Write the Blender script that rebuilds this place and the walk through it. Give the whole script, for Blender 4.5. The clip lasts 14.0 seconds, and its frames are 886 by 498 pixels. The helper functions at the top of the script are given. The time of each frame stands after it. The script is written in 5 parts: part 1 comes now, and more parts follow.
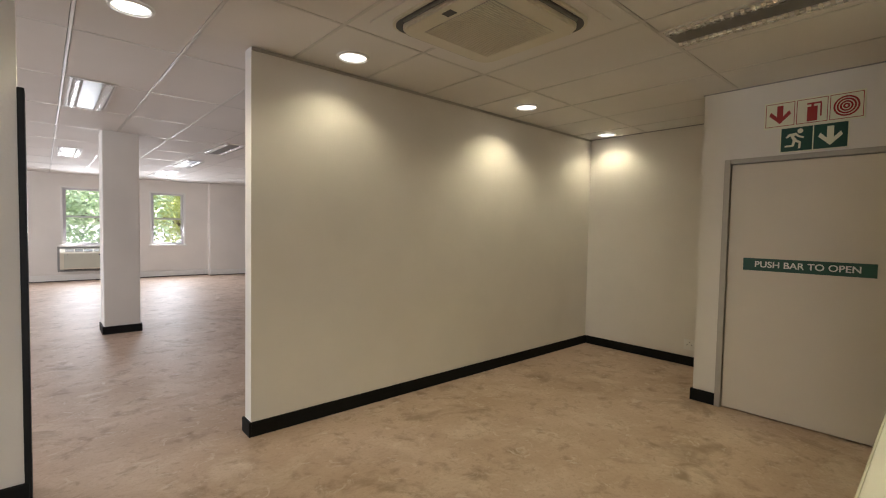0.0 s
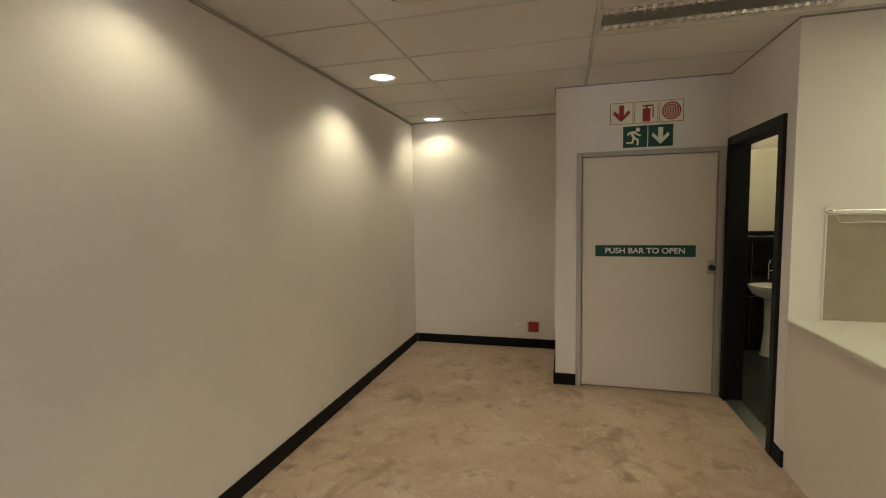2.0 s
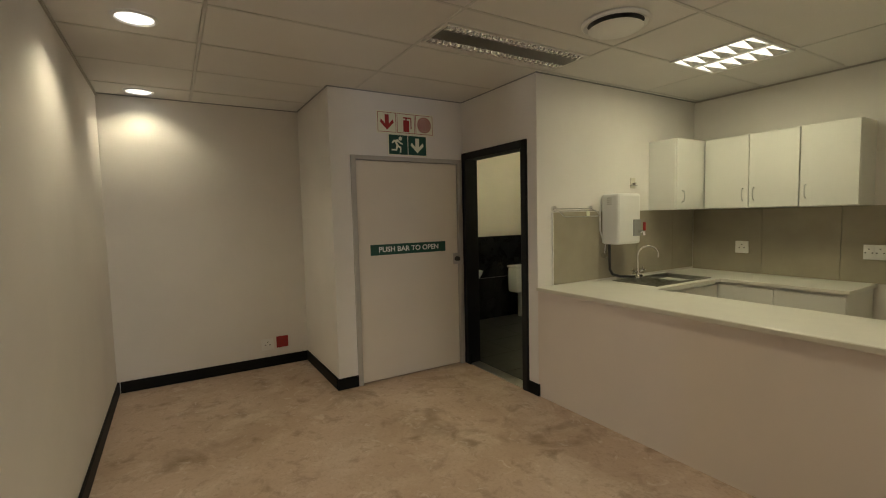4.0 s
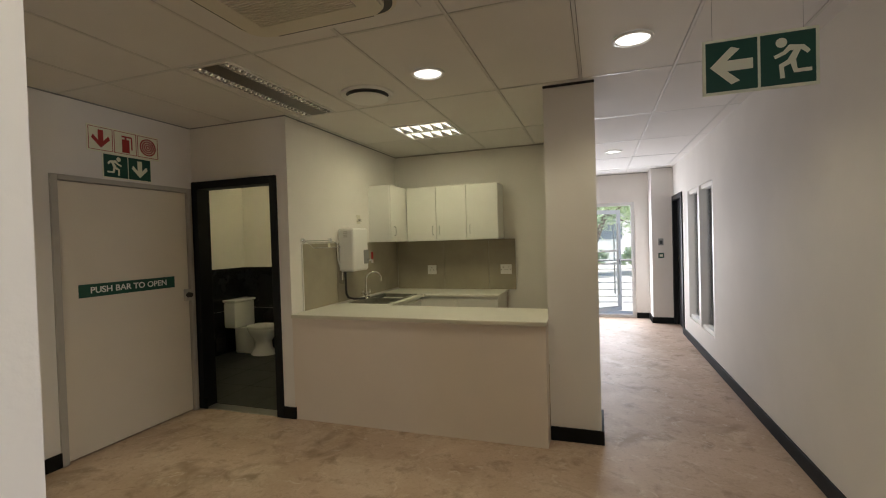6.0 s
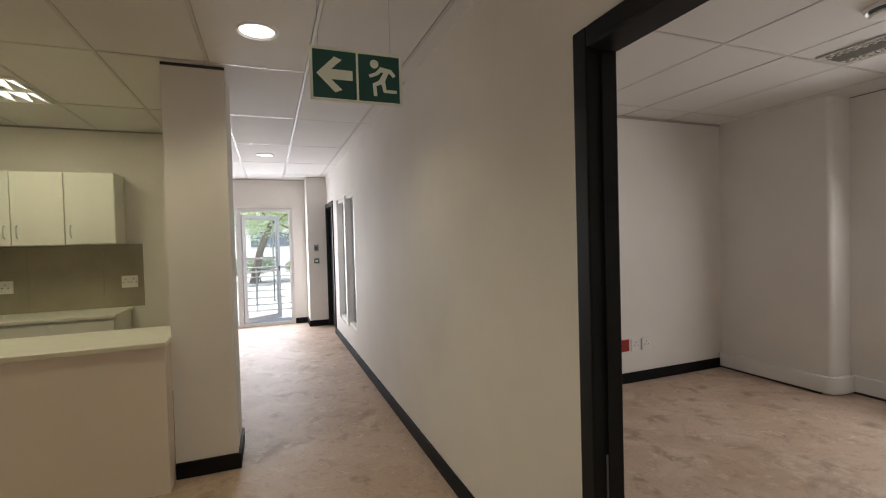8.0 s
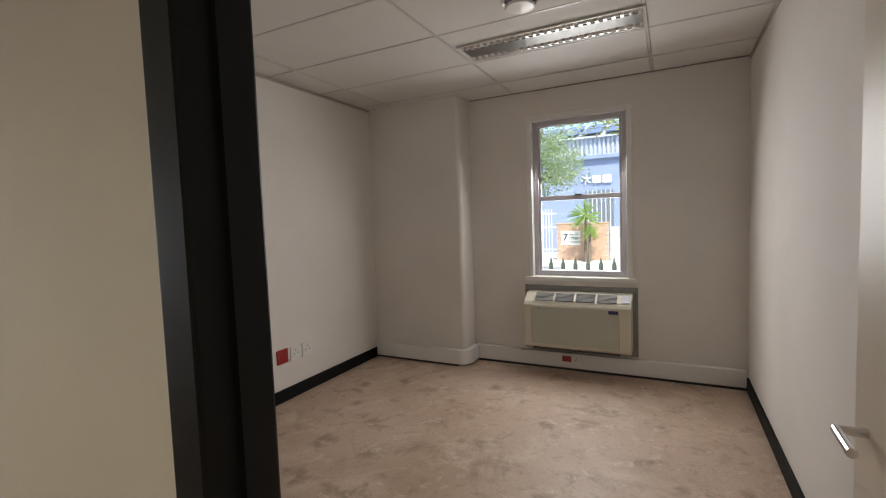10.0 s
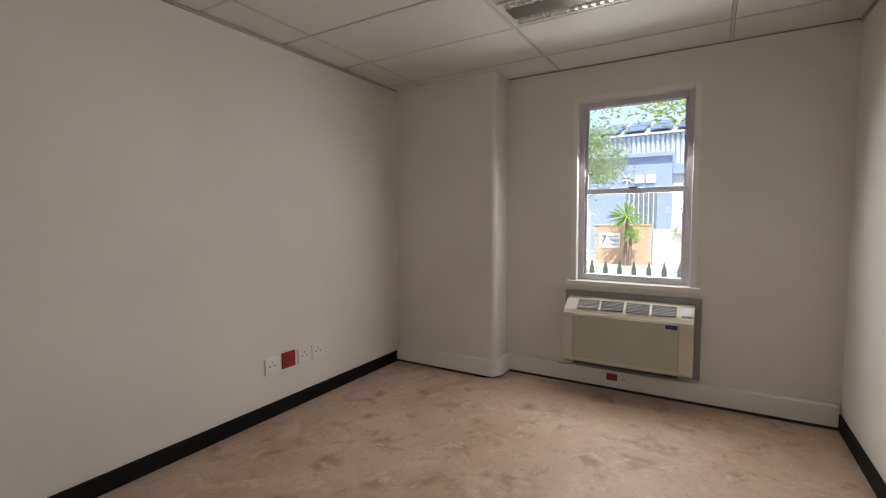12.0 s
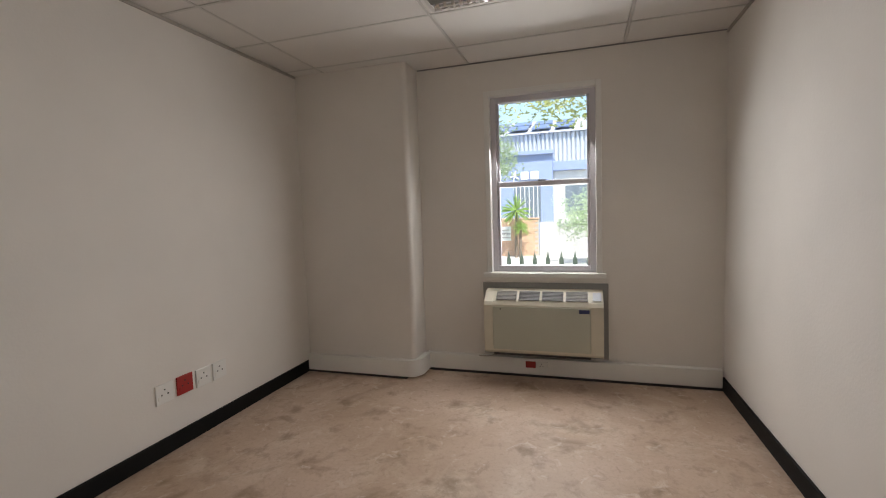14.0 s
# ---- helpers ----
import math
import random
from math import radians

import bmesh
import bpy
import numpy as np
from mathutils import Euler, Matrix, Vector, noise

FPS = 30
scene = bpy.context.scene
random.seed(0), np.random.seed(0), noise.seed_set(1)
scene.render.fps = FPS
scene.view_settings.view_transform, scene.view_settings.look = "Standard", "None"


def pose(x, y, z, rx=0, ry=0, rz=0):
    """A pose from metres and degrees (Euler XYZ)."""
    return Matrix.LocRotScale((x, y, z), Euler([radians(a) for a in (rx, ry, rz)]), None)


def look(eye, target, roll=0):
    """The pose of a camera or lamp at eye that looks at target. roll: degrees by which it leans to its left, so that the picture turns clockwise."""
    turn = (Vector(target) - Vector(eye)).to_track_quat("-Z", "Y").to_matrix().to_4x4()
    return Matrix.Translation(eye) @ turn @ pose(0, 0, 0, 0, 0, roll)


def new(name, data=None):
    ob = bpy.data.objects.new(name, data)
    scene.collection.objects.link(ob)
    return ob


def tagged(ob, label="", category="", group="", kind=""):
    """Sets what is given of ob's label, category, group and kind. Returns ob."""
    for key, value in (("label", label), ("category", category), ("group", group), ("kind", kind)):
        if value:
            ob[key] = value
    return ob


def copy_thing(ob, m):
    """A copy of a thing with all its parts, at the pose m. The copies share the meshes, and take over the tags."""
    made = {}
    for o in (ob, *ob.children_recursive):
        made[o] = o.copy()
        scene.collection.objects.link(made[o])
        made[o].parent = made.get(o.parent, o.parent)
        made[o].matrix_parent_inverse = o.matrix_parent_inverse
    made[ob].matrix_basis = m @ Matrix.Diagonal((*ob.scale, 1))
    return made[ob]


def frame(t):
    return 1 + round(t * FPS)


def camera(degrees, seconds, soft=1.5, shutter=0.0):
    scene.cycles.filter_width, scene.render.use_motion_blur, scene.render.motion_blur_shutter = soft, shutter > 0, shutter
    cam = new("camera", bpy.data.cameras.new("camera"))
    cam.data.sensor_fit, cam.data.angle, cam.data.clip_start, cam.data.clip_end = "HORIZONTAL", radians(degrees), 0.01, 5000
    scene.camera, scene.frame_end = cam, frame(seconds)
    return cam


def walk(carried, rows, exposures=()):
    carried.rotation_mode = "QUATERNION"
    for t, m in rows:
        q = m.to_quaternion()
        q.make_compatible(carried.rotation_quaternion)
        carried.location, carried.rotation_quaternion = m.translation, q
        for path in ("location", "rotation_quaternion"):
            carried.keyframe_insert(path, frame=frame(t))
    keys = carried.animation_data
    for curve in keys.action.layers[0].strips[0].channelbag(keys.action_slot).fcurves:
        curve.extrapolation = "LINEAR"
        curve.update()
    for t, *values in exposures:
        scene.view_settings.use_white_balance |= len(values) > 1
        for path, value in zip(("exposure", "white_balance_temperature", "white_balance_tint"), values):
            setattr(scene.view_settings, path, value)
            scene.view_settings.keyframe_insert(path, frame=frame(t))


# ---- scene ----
cam = camera(89.1, 14.0, soft=1.1)
PATH = [
    (0, (0.361, 0.221, 1.485), (1.689, 1.714, 1.399), 1.1),
    (0.5, (0.271, 0.602, 1.541), (1.790, 1.900, 1.450), 1.2),
    (1, (0.358, 0.907, 1.569), (2.028, 2.005, 1.499), 1.1),
    (1.5, (0.448, 1.269, 1.577), (2.256, 2.120, 1.485), 0.6),
    (2, (0.486, 1.632, 1.614), (2.412, 2.149, 1.453), -1.0),
    (2.5, (0.602, 1.941, 1.564), (2.591, 2.057, 1.390), -0.6),
    (3, (0.675, 2.311, 1.546), (2.634, 1.947, 1.365), -1.0),
    (3.2, (0.696, 2.445, 1.543), (2.620, 1.929, 1.363), -1.2),
    (5.5, (1.015, 3.535, 1.558), (2.001, 1.796, 1.514), -1.5),
    (6, (1.030, 3.654, 1.554), (1.680, 1.763, 1.517), -1.7),
    (6.5, (1.031, 3.724, 1.561), (1.414, 1.761, 1.531), -1.8),
    (7, (0.992, 3.722, 1.558), (1.096, 1.726, 1.516), -1.8),
    (7.5, (0.912, 3.660, 1.545), (0.650, 1.678, 1.483), -1.8),
    (8, (0.788, 3.487, 1.517), (0.068, 1.622, 1.473), -1.6),
    (8.5, (0.648, 3.288, 1.532), (-0.472, 1.632, 1.474), -1.7),
    (9, (0.505, 3.047, 1.501), (-0.966, 1.693, 1.448), -2.2),
    (9.2, (0.453, 2.996, 1.523), (-1.117, 1.759, 1.442), -2.5),
    (11.3, (-0.228, 2.640, 1.427), (-2.085, 1.905, 1.326), -1.1),
    (11.5, (-0.249, 2.625, 1.440), (-2.083, 1.837, 1.326), -0.9),
    (12, (-0.272, 2.628, 1.442), (-1.983, 1.602, 1.305), -0.3),
    (12.5, (-0.295, 2.644, 1.426), (-1.867, 1.419, 1.256), -0.4),
    (13, (-0.308, 2.529, 1.406), (-1.915, 1.350, 1.242), -1.1),
    (13.5, (-0.326, 2.367, 1.414), (-2.096, 1.448, 1.256), -1.9),
    (14, (-0.323, 2.382, 1.422), (-2.226, 1.787, 1.269), -1.9),
]
EXPOSURES = [(0.0, 1.5), (2.0, 1.52), (3.0, 1.45), (5.5, 1.02), (6.5, 1.1), (8.0, 1.14), (9.0, 1.1), (11.3, 1.17), (12.5, 1.22), (14.0, 1.2)]
walk(cam, [(t, look(eye, target, roll)) for t, eye, target, roll in PATH], EXPOSURES)

# ---------------- world and large lights ----------------
SUN_EL, SUN_AZ = 62.0, 65.0
world = bpy.data.worlds.new("sky")
scene.world = world
world.use_nodes = True
wn = world.node_tree
sky = wn.nodes.new("ShaderNodeTexSky")
sky.sky_type = 'NISHITA'
sky.sun_disc = False
sky.sun_elevation = radians(SUN_EL)
sky.sun_rotation = radians(SUN_AZ)
wn.links.new(sky.outputs["Color"], wn.nodes["Background"].inputs["Color"])
wn.nodes["Background"].inputs["Strength"].default_value = 0.15


def lamp(name, kind, energy, m, color=(1, 1, 1), **kw):
    d = bpy.data.lights.new(name, kind)
    d.energy, d.color = energy, color
    ob = new(name, d)
    ob.matrix_world = m
    if kind == 'AREA':
        d.shape = 'RECTANGLE'
        d.size, d.size_y = kw["size"]
        d.spread = radians(kw.get("spread", 180))
    if kind == 'SPOT':
        d.spot_size, d.spot_blend, d.shadow_soft_size = radians(kw["cone"]), kw["blend"], kw["radius"]
    if kind == 'SUN':
        d.angle = radians(kw["angle"])
    return ob


sun_dir = Vector((math.sin(radians(SUN_AZ)) * math.cos(radians(SUN_EL)), math.cos(radians(SUN_AZ)) * math.cos(radians(SUN_EL)), math.sin(radians(SUN_EL))))
lamp("sun", 'SUN', 4.3, look(sun_dir * 60, (0, 0, 0)), (1, 0.95, 0.88), angle=0.5)
DAY = (0.88, 0.91, 1.0)
# daylight that enters at the glazed openings
lamp("daylight_office", 'AREA', 16.5, look((-4.37, 2.06, 1.68), (-2.6, 2.06, 0.75)), (0.98, 0.96, 0.95), size=(0.84, 1.3), spread=160)
lamp("daylight_door", 'AREA', 33, look((1.0, -5.42, 1.15), (1.0, 0, 0.9)), DAY, size=(1.4, 1.9))
lamp("daylight_hall_a", 'AREA', 22, look((1.14, 14.94, 1.66), (1.14, 10, 0.2)), DAY, size=(0.8, 1.4), spread=150)
lamp("daylight_hall_b", 'AREA', 22, look((3.02, 14.94, 1.66), (3.02, 10, 0.2)), DAY, size=(0.8, 1.4), spread=150)
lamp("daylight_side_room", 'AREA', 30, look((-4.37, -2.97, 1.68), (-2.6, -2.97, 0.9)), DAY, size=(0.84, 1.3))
# fill light at two unseen side windows, added to brighten column and floor
for wy in (6.6, 10.6):
    lamp("daylight_hall_unseen", 'AREA', 38, look((-4.275, wy, 1.66), (0, wy, 1.2)), DAY, size=(0.8, 1.4))
lamp("kitchen_panel_glow", 'AREA', 4.3, look((2.66, -0.75, 2.655), (2.66, -0.75, 0)), (1.0, 0.94, 0.60), size=(0.5, 0.5))
lamp("toilet_glow", 'POINT', 6.0, pose(4.9, -0.8, 2.5), (1.0, 0.90, 0.48))
SPOTS = [(0.75, 3.33, 1.5), (2.03, 3.10, 0.62), (3.92, 3.03, 1.35), (5.60, 3.10, 0.7), (2.10, 0.75, 1.45), (0.81, 0.78, 0.9), (0.80, -2.95, 0.8)]
for sx, sy, sp in SPOTS:
    lamp("downlight_beam", 'SPOT', 7.5 * sp, look((sx, sy, 2.68), (sx, sy, 0)), (1.0, 0.90, 0.62), cone=134, blend=0.62, radius=0.05)

# ---------------- materials ----------------
def mat(name, color, rough=0.6, metal=0.0, var=0.0, scale=3.0, bump=0.0, bscale=60.0, spec=0.5, color2=None, island=0.0):
    m = bpy.data.materials.new(name)
    m.use_nodes = True
    nt = m.node_tree
    b = nt.nodes["Principled BSDF"]
    b.inputs["Base Color"].default_value = (*color, 1)
    b.inputs["Roughness"].default_value = rough
    b.inputs["Metallic"].default_value = metal
    b.inputs["Specular IOR Level"].default_value = spec
    geo = nt.nodes.new("ShaderNodeNewGeometry")
    last = None
    if var or color2:
        n1 = nt.nodes.new("ShaderNodeTexNoise")
        n1.inputs["Scale"].default_value, n1.inputs["Detail"].default_value = scale, 8
        nt.links.new(geo.outputs["Position"], n1.inputs["Vector"])
        ramp = nt.nodes.new("ShaderNodeValToRGB")
        c2 = color2 or tuple(c * (1 - var) for c in color)
        ramp.color_ramp.elements[0].color, ramp.color_ramp.elements[1].color = (*c2, 1), (*color, 1)
        ramp.color_ramp.elements[0].position, ramp.color_ramp.elements[1].position = 0.36, 0.62
        nt.links.new(n1.outputs["Fac"], ramp.inputs["Fac"])
        nt.links.new(ramp.outputs["Color"], b.inputs["Base Color"])
        last = ramp.outputs["Color"]
    if island:
        hsv = nt.nodes.new("ShaderNodeHueSaturation")
        mr = nt.nodes.new("ShaderNodeMapRange")
        mr.inputs["To Min"].default_value, mr.inputs["To Max"].default_value = 1 - island, 1 + island
        nt.links.new(geo.outputs["Random Per Island"], mr.inputs["Value"])
        nt.links.new(mr.outputs["Result"], hsv.inputs["Value"])
        if last:
            nt.links.new(last, hsv.inputs["Color"])
        else:
            hsv.inputs["Color"].default_value = (*color, 1)
        nt.links.new(hsv.outputs["Color"], b.inputs["Base Color"])
    if bump:
        n2 = nt.nodes.new("ShaderNodeTexNoise")
        n2.inputs["Scale"].default_value, n2.inputs["Detail"].default_value = bscale, 6
        nt.links.new(geo.outputs["Position"], n2.inputs["Vector"])
        bp = nt.nodes.new("ShaderNodeBump")
        bp.inputs["Strength"].default_value, bp.inputs["Distance"].default_value = bump, 0.004
        nt.links.new(n2.outputs["Fac"], bp.inputs["Height"])
        nt.links.new(bp.outputs["Normal"], b.inputs["Normal"])
    return m


def glow(name, color, strength):
    m = mat(name, color, 0.4)
    b = m.node_tree.nodes["Principled BSDF"]
    b.inputs["Emission Color"].default_value = (*color, 1)
    b.inputs["Emission Strength"].default_value = strength
    return m


def glass(name, tint=(0.96, 0.98, 0.98), gloss=0.08):
    m = bpy.data.materials.new(name)
    m.use_nodes = True
    nt = m.node_tree
    nt.nodes.remove(nt.nodes["Principled BSDF"])
    tr, gl, mx, fr = [nt.nodes.new(k) for k in ("ShaderNodeBsdfTransparent", "ShaderNodeBsdfGlossy", "ShaderNodeMixShader", "ShaderNodeFresnel")]
    tr.inputs["Color"].default_value = (*tint, 1)
    gl.inputs["Roughness"].default_value = 0.02
    fr.inputs["IOR"].default_value = 1.45
    nt.links.new(fr.outputs[0], mx.inputs[0])
    nt.links.new(tr.outputs[0], mx.inputs[1])
    nt.links.new(gl.outputs[0], mx.inputs[2])
    nt.links.new(mx.outputs[0], nt.nodes["Material Output"].inputs["Surface"])
    return m


def screed(name):
    """Worn concrete screed: pinkish beige with dark adhesive stains, pale scrapes and fine grit."""
    m = mat(name, (0.46, 0.35, 0.28), 0.55, bump=0.25, bscale=35, spec=0.35)
    nt = m.node_tree
    b = nt.nodes["Principled BSDF"]
    geo = nt.nodes.new("ShaderNodeNewGeometry")

    def layer(prev, scale, detail, lo, hi, col, amount, distort=0.0):
        n = nt.nodes.new("ShaderNodeTexNoise")
        n.inputs["Scale"].default_value, n.inputs["Detail"].default_value, n.inputs["Roughness"].default_value = scale, detail, 0.62
        n.inputs["Distortion"].default_value = distort
        nt.links.new(geo.outputs["Position"], n.inputs["Vector"])
        r = nt.nodes.new("ShaderNodeMapRange")
        r.inputs["From Min"].default_value, r.inputs["From Max"].default_value = lo, hi
        r.inputs["To Max"].default_value = amount
        nt.links.new(n.outputs["Fac"], r.inputs["Value"])
        mx = nt.nodes.new("ShaderNodeMix")
        mx.data_type = 'RGBA'
        nt.links.new(r.outputs["Result"], mx.inputs["Factor"])
        if prev is None:
            mx.inputs[6].default_value = (0.54, 0.405, 0.315, 1)
        else:
            nt.links.new(prev, mx.inputs[6])
        mx.inputs[7].default_value = (*col, 1)
        return mx.outputs[2]

    c = layer(None, 1.1, 6, 0.42, 0.62, (0.43, 0.31, 0.22), 0.8)
    c = layer(c, 2.6, 8, 0.50, 0.68, (0.62, 0.50, 0.40), 0.8, 0.6)
    c = layer(c, 1.9, 9, 0.57, 0.69, (0.21, 0.145, 0.085), 0.6, 0.8)
    c = layer(c, 5.0, 9, 0.55, 0.70, (0.22, 0.15, 0.09), 0.7, 0.3)
    c = layer(c, 14.0, 9, 0.56, 0.70, (0.30, 0.21, 0.14), 0.5, 0.8)
    c = layer(c, 9.0, 9, 0.58, 0.70, (0.66, 0.56, 0.47), 0.7, 1.0)
    c = layer(c, 45.0, 4, 0.5, 0.75, (0.30, 0.22, 0.16), 0.35)
    nt.links.new(c, b.inputs["Base Color"])
    return m


M = {}
M["paint"] = mat("wall_paint", (0.80, 0.765, 0.72), 0.75, var=0.06, scale=1.3, bump=0.2, bscale=70, spec=0.2)
M["paint_beige"] = mat("bar_paint", (0.76, 0.675, 0.59), 0.6, var=0.04, scale=1.5, bump=0.12, bscale=90)
M["screed"] = screed("screed_floor")
M["black"] = mat("black_paint", (0.006, 0.006, 0.006), 0.6, spec=0.2, var=0.3, scale=8, bump=0.1, bscale=30)
M["frame"] = mat("black_frame", (0.008, 0.009, 0.010), 0.5, spec=0.25, var=0.3, scale=6, bump=0.05, bscale=20)
M["tile"] = mat("ceiling_tile", (0.74, 0.715, 0.685), 0.85, var=0.06, scale=0.9, bump=0.35, bscale=220, island=0.02)
M["tbar"] = mat("tbar", (0.60, 0.58, 0.55), 0.42)
M["gap"] = mat("ceiling_gap", (0.06, 0.055, 0.05), 0.9)
M["door"] = mat("cream_door", (0.70, 0.63, 0.53), 0.45, var=0.03, scale=2, bump=0.05, bscale=50)
M["grey"] = mat("grey_trim", (0.45, 0.42, 0.375), 0.45, var=0.1, scale=5)
M["spine"] = mat("dark_grey_tray", (0.16, 0.155, 0.14), 0.35, 0.4)
M["steel"] = mat("steel", (0.62, 0.62, 0.60), 0.28, 1.0, bump=0.03, bscale=150)
M["chrome"] = mat("chrome", (0.8, 0.8, 0.8), 0.1, 1.0)
M["white"] = mat("white_laminate", (0.80, 0.79, 0.74), 0.35, var=0.02, scale=3)
M["counter"] = mat("counter_laminate", (0.80, 0.78, 0.70), 0.3, var=0.04, scale=6)
M["plastic"] = mat("white_plastic", (0.80, 0.79, 0.76), 0.35)
M["cream"] = mat("cream_plastic", (0.66, 0.62, 0.51), 0.4, var=0.05, scale=4)
M["splash"] = mat("beige_tile", (0.36, 0.32, 0.24), 0.35, var=0.12, scale=4, bump=0.05)
M["blacktile"] = mat("black_tile", (0.018, 0.019, 0.02), 0.22, var=0.3, scale=5)
M["slate"] = mat("dark_floor_tile", (0.04, 0.042, 0.038), 0.35, var=0.3, scale=6)
M["grout"] = mat("grout", (0.09, 0.09, 0.085), 0.8)
M["porcelain"] = mat("porcelain", (0.82, 0.82, 0.80), 0.12)
M["mirror"] = mat("mirror", (0.9, 0.9, 0.9), 0.02, 1.0)
M["alu"] = mat("white_aluminium", (0.78, 0.78, 0.78), 0.35, var=0.03)
M["sash"] = mat("grey_aluminium", (0.62, 0.60, 0.64), 0.38, var=0.05)
M["glass"] = glass("clear_glass")
M["green"] = mat("sign_green", (0.006, 0.065, 0.042), 0.4)
M["signwhite"] = mat("sign_cream", (0.78, 0.78, 0.62), 0.45)
M["red"] = mat("sign_red", (0.34, 0.022, 0.02), 0.45)
M["redsock"] = mat("red_plastic", (0.34, 0.022, 0.02), 0.4)
M["dark"] = mat("dark_plastic", (0.03, 0.03, 0.032), 0.4)
M["grille"] = mat("grille_grey", (0.28, 0.28, 0.27), 0.5)
M["fcpanel"] = mat("fan_coil_panel", (0.50, 0.51, 0.43), 0.42, var=0.03, scale=3)
M["lampglow"] = glow("lit_downlight", (1.0, 0.98, 0.92), 1.0)
M["panelglow"] = glow("lit_panel", (1.0, 0.98, 0.85), 0.75)
M["reflector"] = mat("bright_reflector", (0.88, 0.88, 0.86), 0.25, 0.7, bump=0.2, bscale=25)
# blue, brick, solar, bark and dark-window colours are paled to carry outdoor haze
M["blue"] = mat("blue_facade", (0.27, 0.33, 0.50), 0.7, var=0.06, scale=0.6, bump=0.2, bscale=20)
M["whitewall"] = mat("white_facade", (0.72, 0.71, 0.68), 0.8, var=0.08, scale=0.5)
M["greywall"] = mat("grey_garden_wall", (0.50, 0.48, 0.47), 0.8, var=0.12, scale=1.2, bump=0.3)
M["sheet"] = mat("corrugated_sheet", (0.50, 0.52, 0.56), 0.5, 0.3, var=0.1)
M["brick"] = mat("orange_brick", (0.58, 0.37, 0.25), 0.8, var=0.25, scale=6, island=0.2)
M["mortar"] = mat("mortar", (0.45, 0.42, 0.38), 0.9)
M["navy"] = mat("navy_plastic", (0.03, 0.04, 0.12), 0.4)
M["solar"] = mat("solar_panel", (0.14, 0.18, 0.30), 0.3)
M["pave"] = mat("pale_paving", (0.52, 0.49, 0.45), 0.85, var=0.15, scale=2, bump=0.2)
M["lawn"] = mat("grass_ground", (0.10, 0.14, 0.05), 0.9, var=0.5, scale=1.5, bump=0.5)
M["asphalt"] = mat("asphalt", (0.06, 0.06, 0.06), 0.9, var=0.3, scale=4, bump=0.3)
M["bark"] = mat("bark", (0.25, 0.19, 0.14), 0.9, var=0.4, scale=12, bump=0.6)
def foliage(name, color, through_color, island):
    """A leaf that lets part of the sun through."""
    m = mat(name, color, 0.55, island=island)
    nt = m.node_tree
    tr, mx = nt.nodes.new("ShaderNodeBsdfTranslucent"), nt.nodes.new("ShaderNodeMixShader")
    tr.inputs["Color"].default_value = (*through_color, 1)
    mx.inputs[0].default_value = 0.55
    nt.links.new(nt.nodes["Principled BSDF"].outputs[0], mx.inputs[1])
    nt.links.new(tr.outputs[0], mx.inputs[2])
    nt.links.new(mx.outputs[0], nt.nodes["Material Output"].inputs["Surface"])
    return m


# leaf colours are lightened for glare and haze, this pale one most
M["leaf"] = foliage("leaf_green", (0.20, 0.25, 0.12), (0.66, 0.76, 0.46), 0.35)
M["leafy"] = foliage("leaf_yellow_green", (0.36, 0.37, 0.13), (0.84, 0.85, 0.40), 0.35)
M["leafhaze"] = foliage("leaf_hazed", (0.34, 0.42, 0.24), (0.80, 0.88, 0.66), 0.3)
# sink steel, its colour darkened to stand in for dark reflections
M["darksteel"] = mat("steel_dark_reflection", (0.30, 0.29, 0.26), 0.35, 1.0, var=0.2, scale=8)
M["yucca"] = foliage("yucca_leaf", (0.24, 0.34, 0.10), (0.62, 0.80, 0.28), 0.35)
M["pale_post"] = mat("green_grey_pale", (0.10, 0.13, 0.10), 0.6)
M["darkglass"] = mat("dark_window", (0.16, 0.19, 0.22), 0.1)


# ---------------- helpers for building ----------------
def box(bm, x0, x1, y0, y1, z0, z1, bevel=0.0, mi=0):
    r = bmesh.ops.create_cube(bm, size=1.0)
    vs = r["verts"]
    for v in vs:
        v.co = Vector(((x0 + x1) / 2 + v.co.x * (x1 - x0), (y0 + y1) / 2 + v.co.y * (y1 - y0), (z0 + z1) / 2 + v.co.z * (z1 - z0)))
    fs = {f for v in vs for f in v.link_faces}
    for f in fs:
        f.material_index = mi
    if bevel:
        es = {e for v in vs for e in v.link_edges}
        bmesh.ops.bevel(bm, geom=list(es), offset=bevel, segments=2, affect='EDGES', profile=0.5)
    return bm


def B(x0, x1, y0, y1, z0, z1, bevel=0.0):
    return box(bmesh.new(), x0, x1, y0, y1, z0, z1, bevel)


def cyl(bm, p, q, r0, r1=None, seg=16, caps=True):
    p, q = Vector(p), Vector(q)
    d = q - p
    m = Matrix.Translation((p + q) / 2) @ d.to_track_quat('Z', 'Y').to_matrix().to_4x4()
    bmesh.ops.create_cone(bm, cap_ends=caps, segments=seg, radius1=r0, radius2=r0 if r1 is None else r1, depth=d.length, matrix=m)
    return bm


def tube(bm, pts, r, seg=8):
    for a, b in zip(pts[:-1], pts[1:]):
        cyl(bm, a, b, r, seg=seg)
    return bm


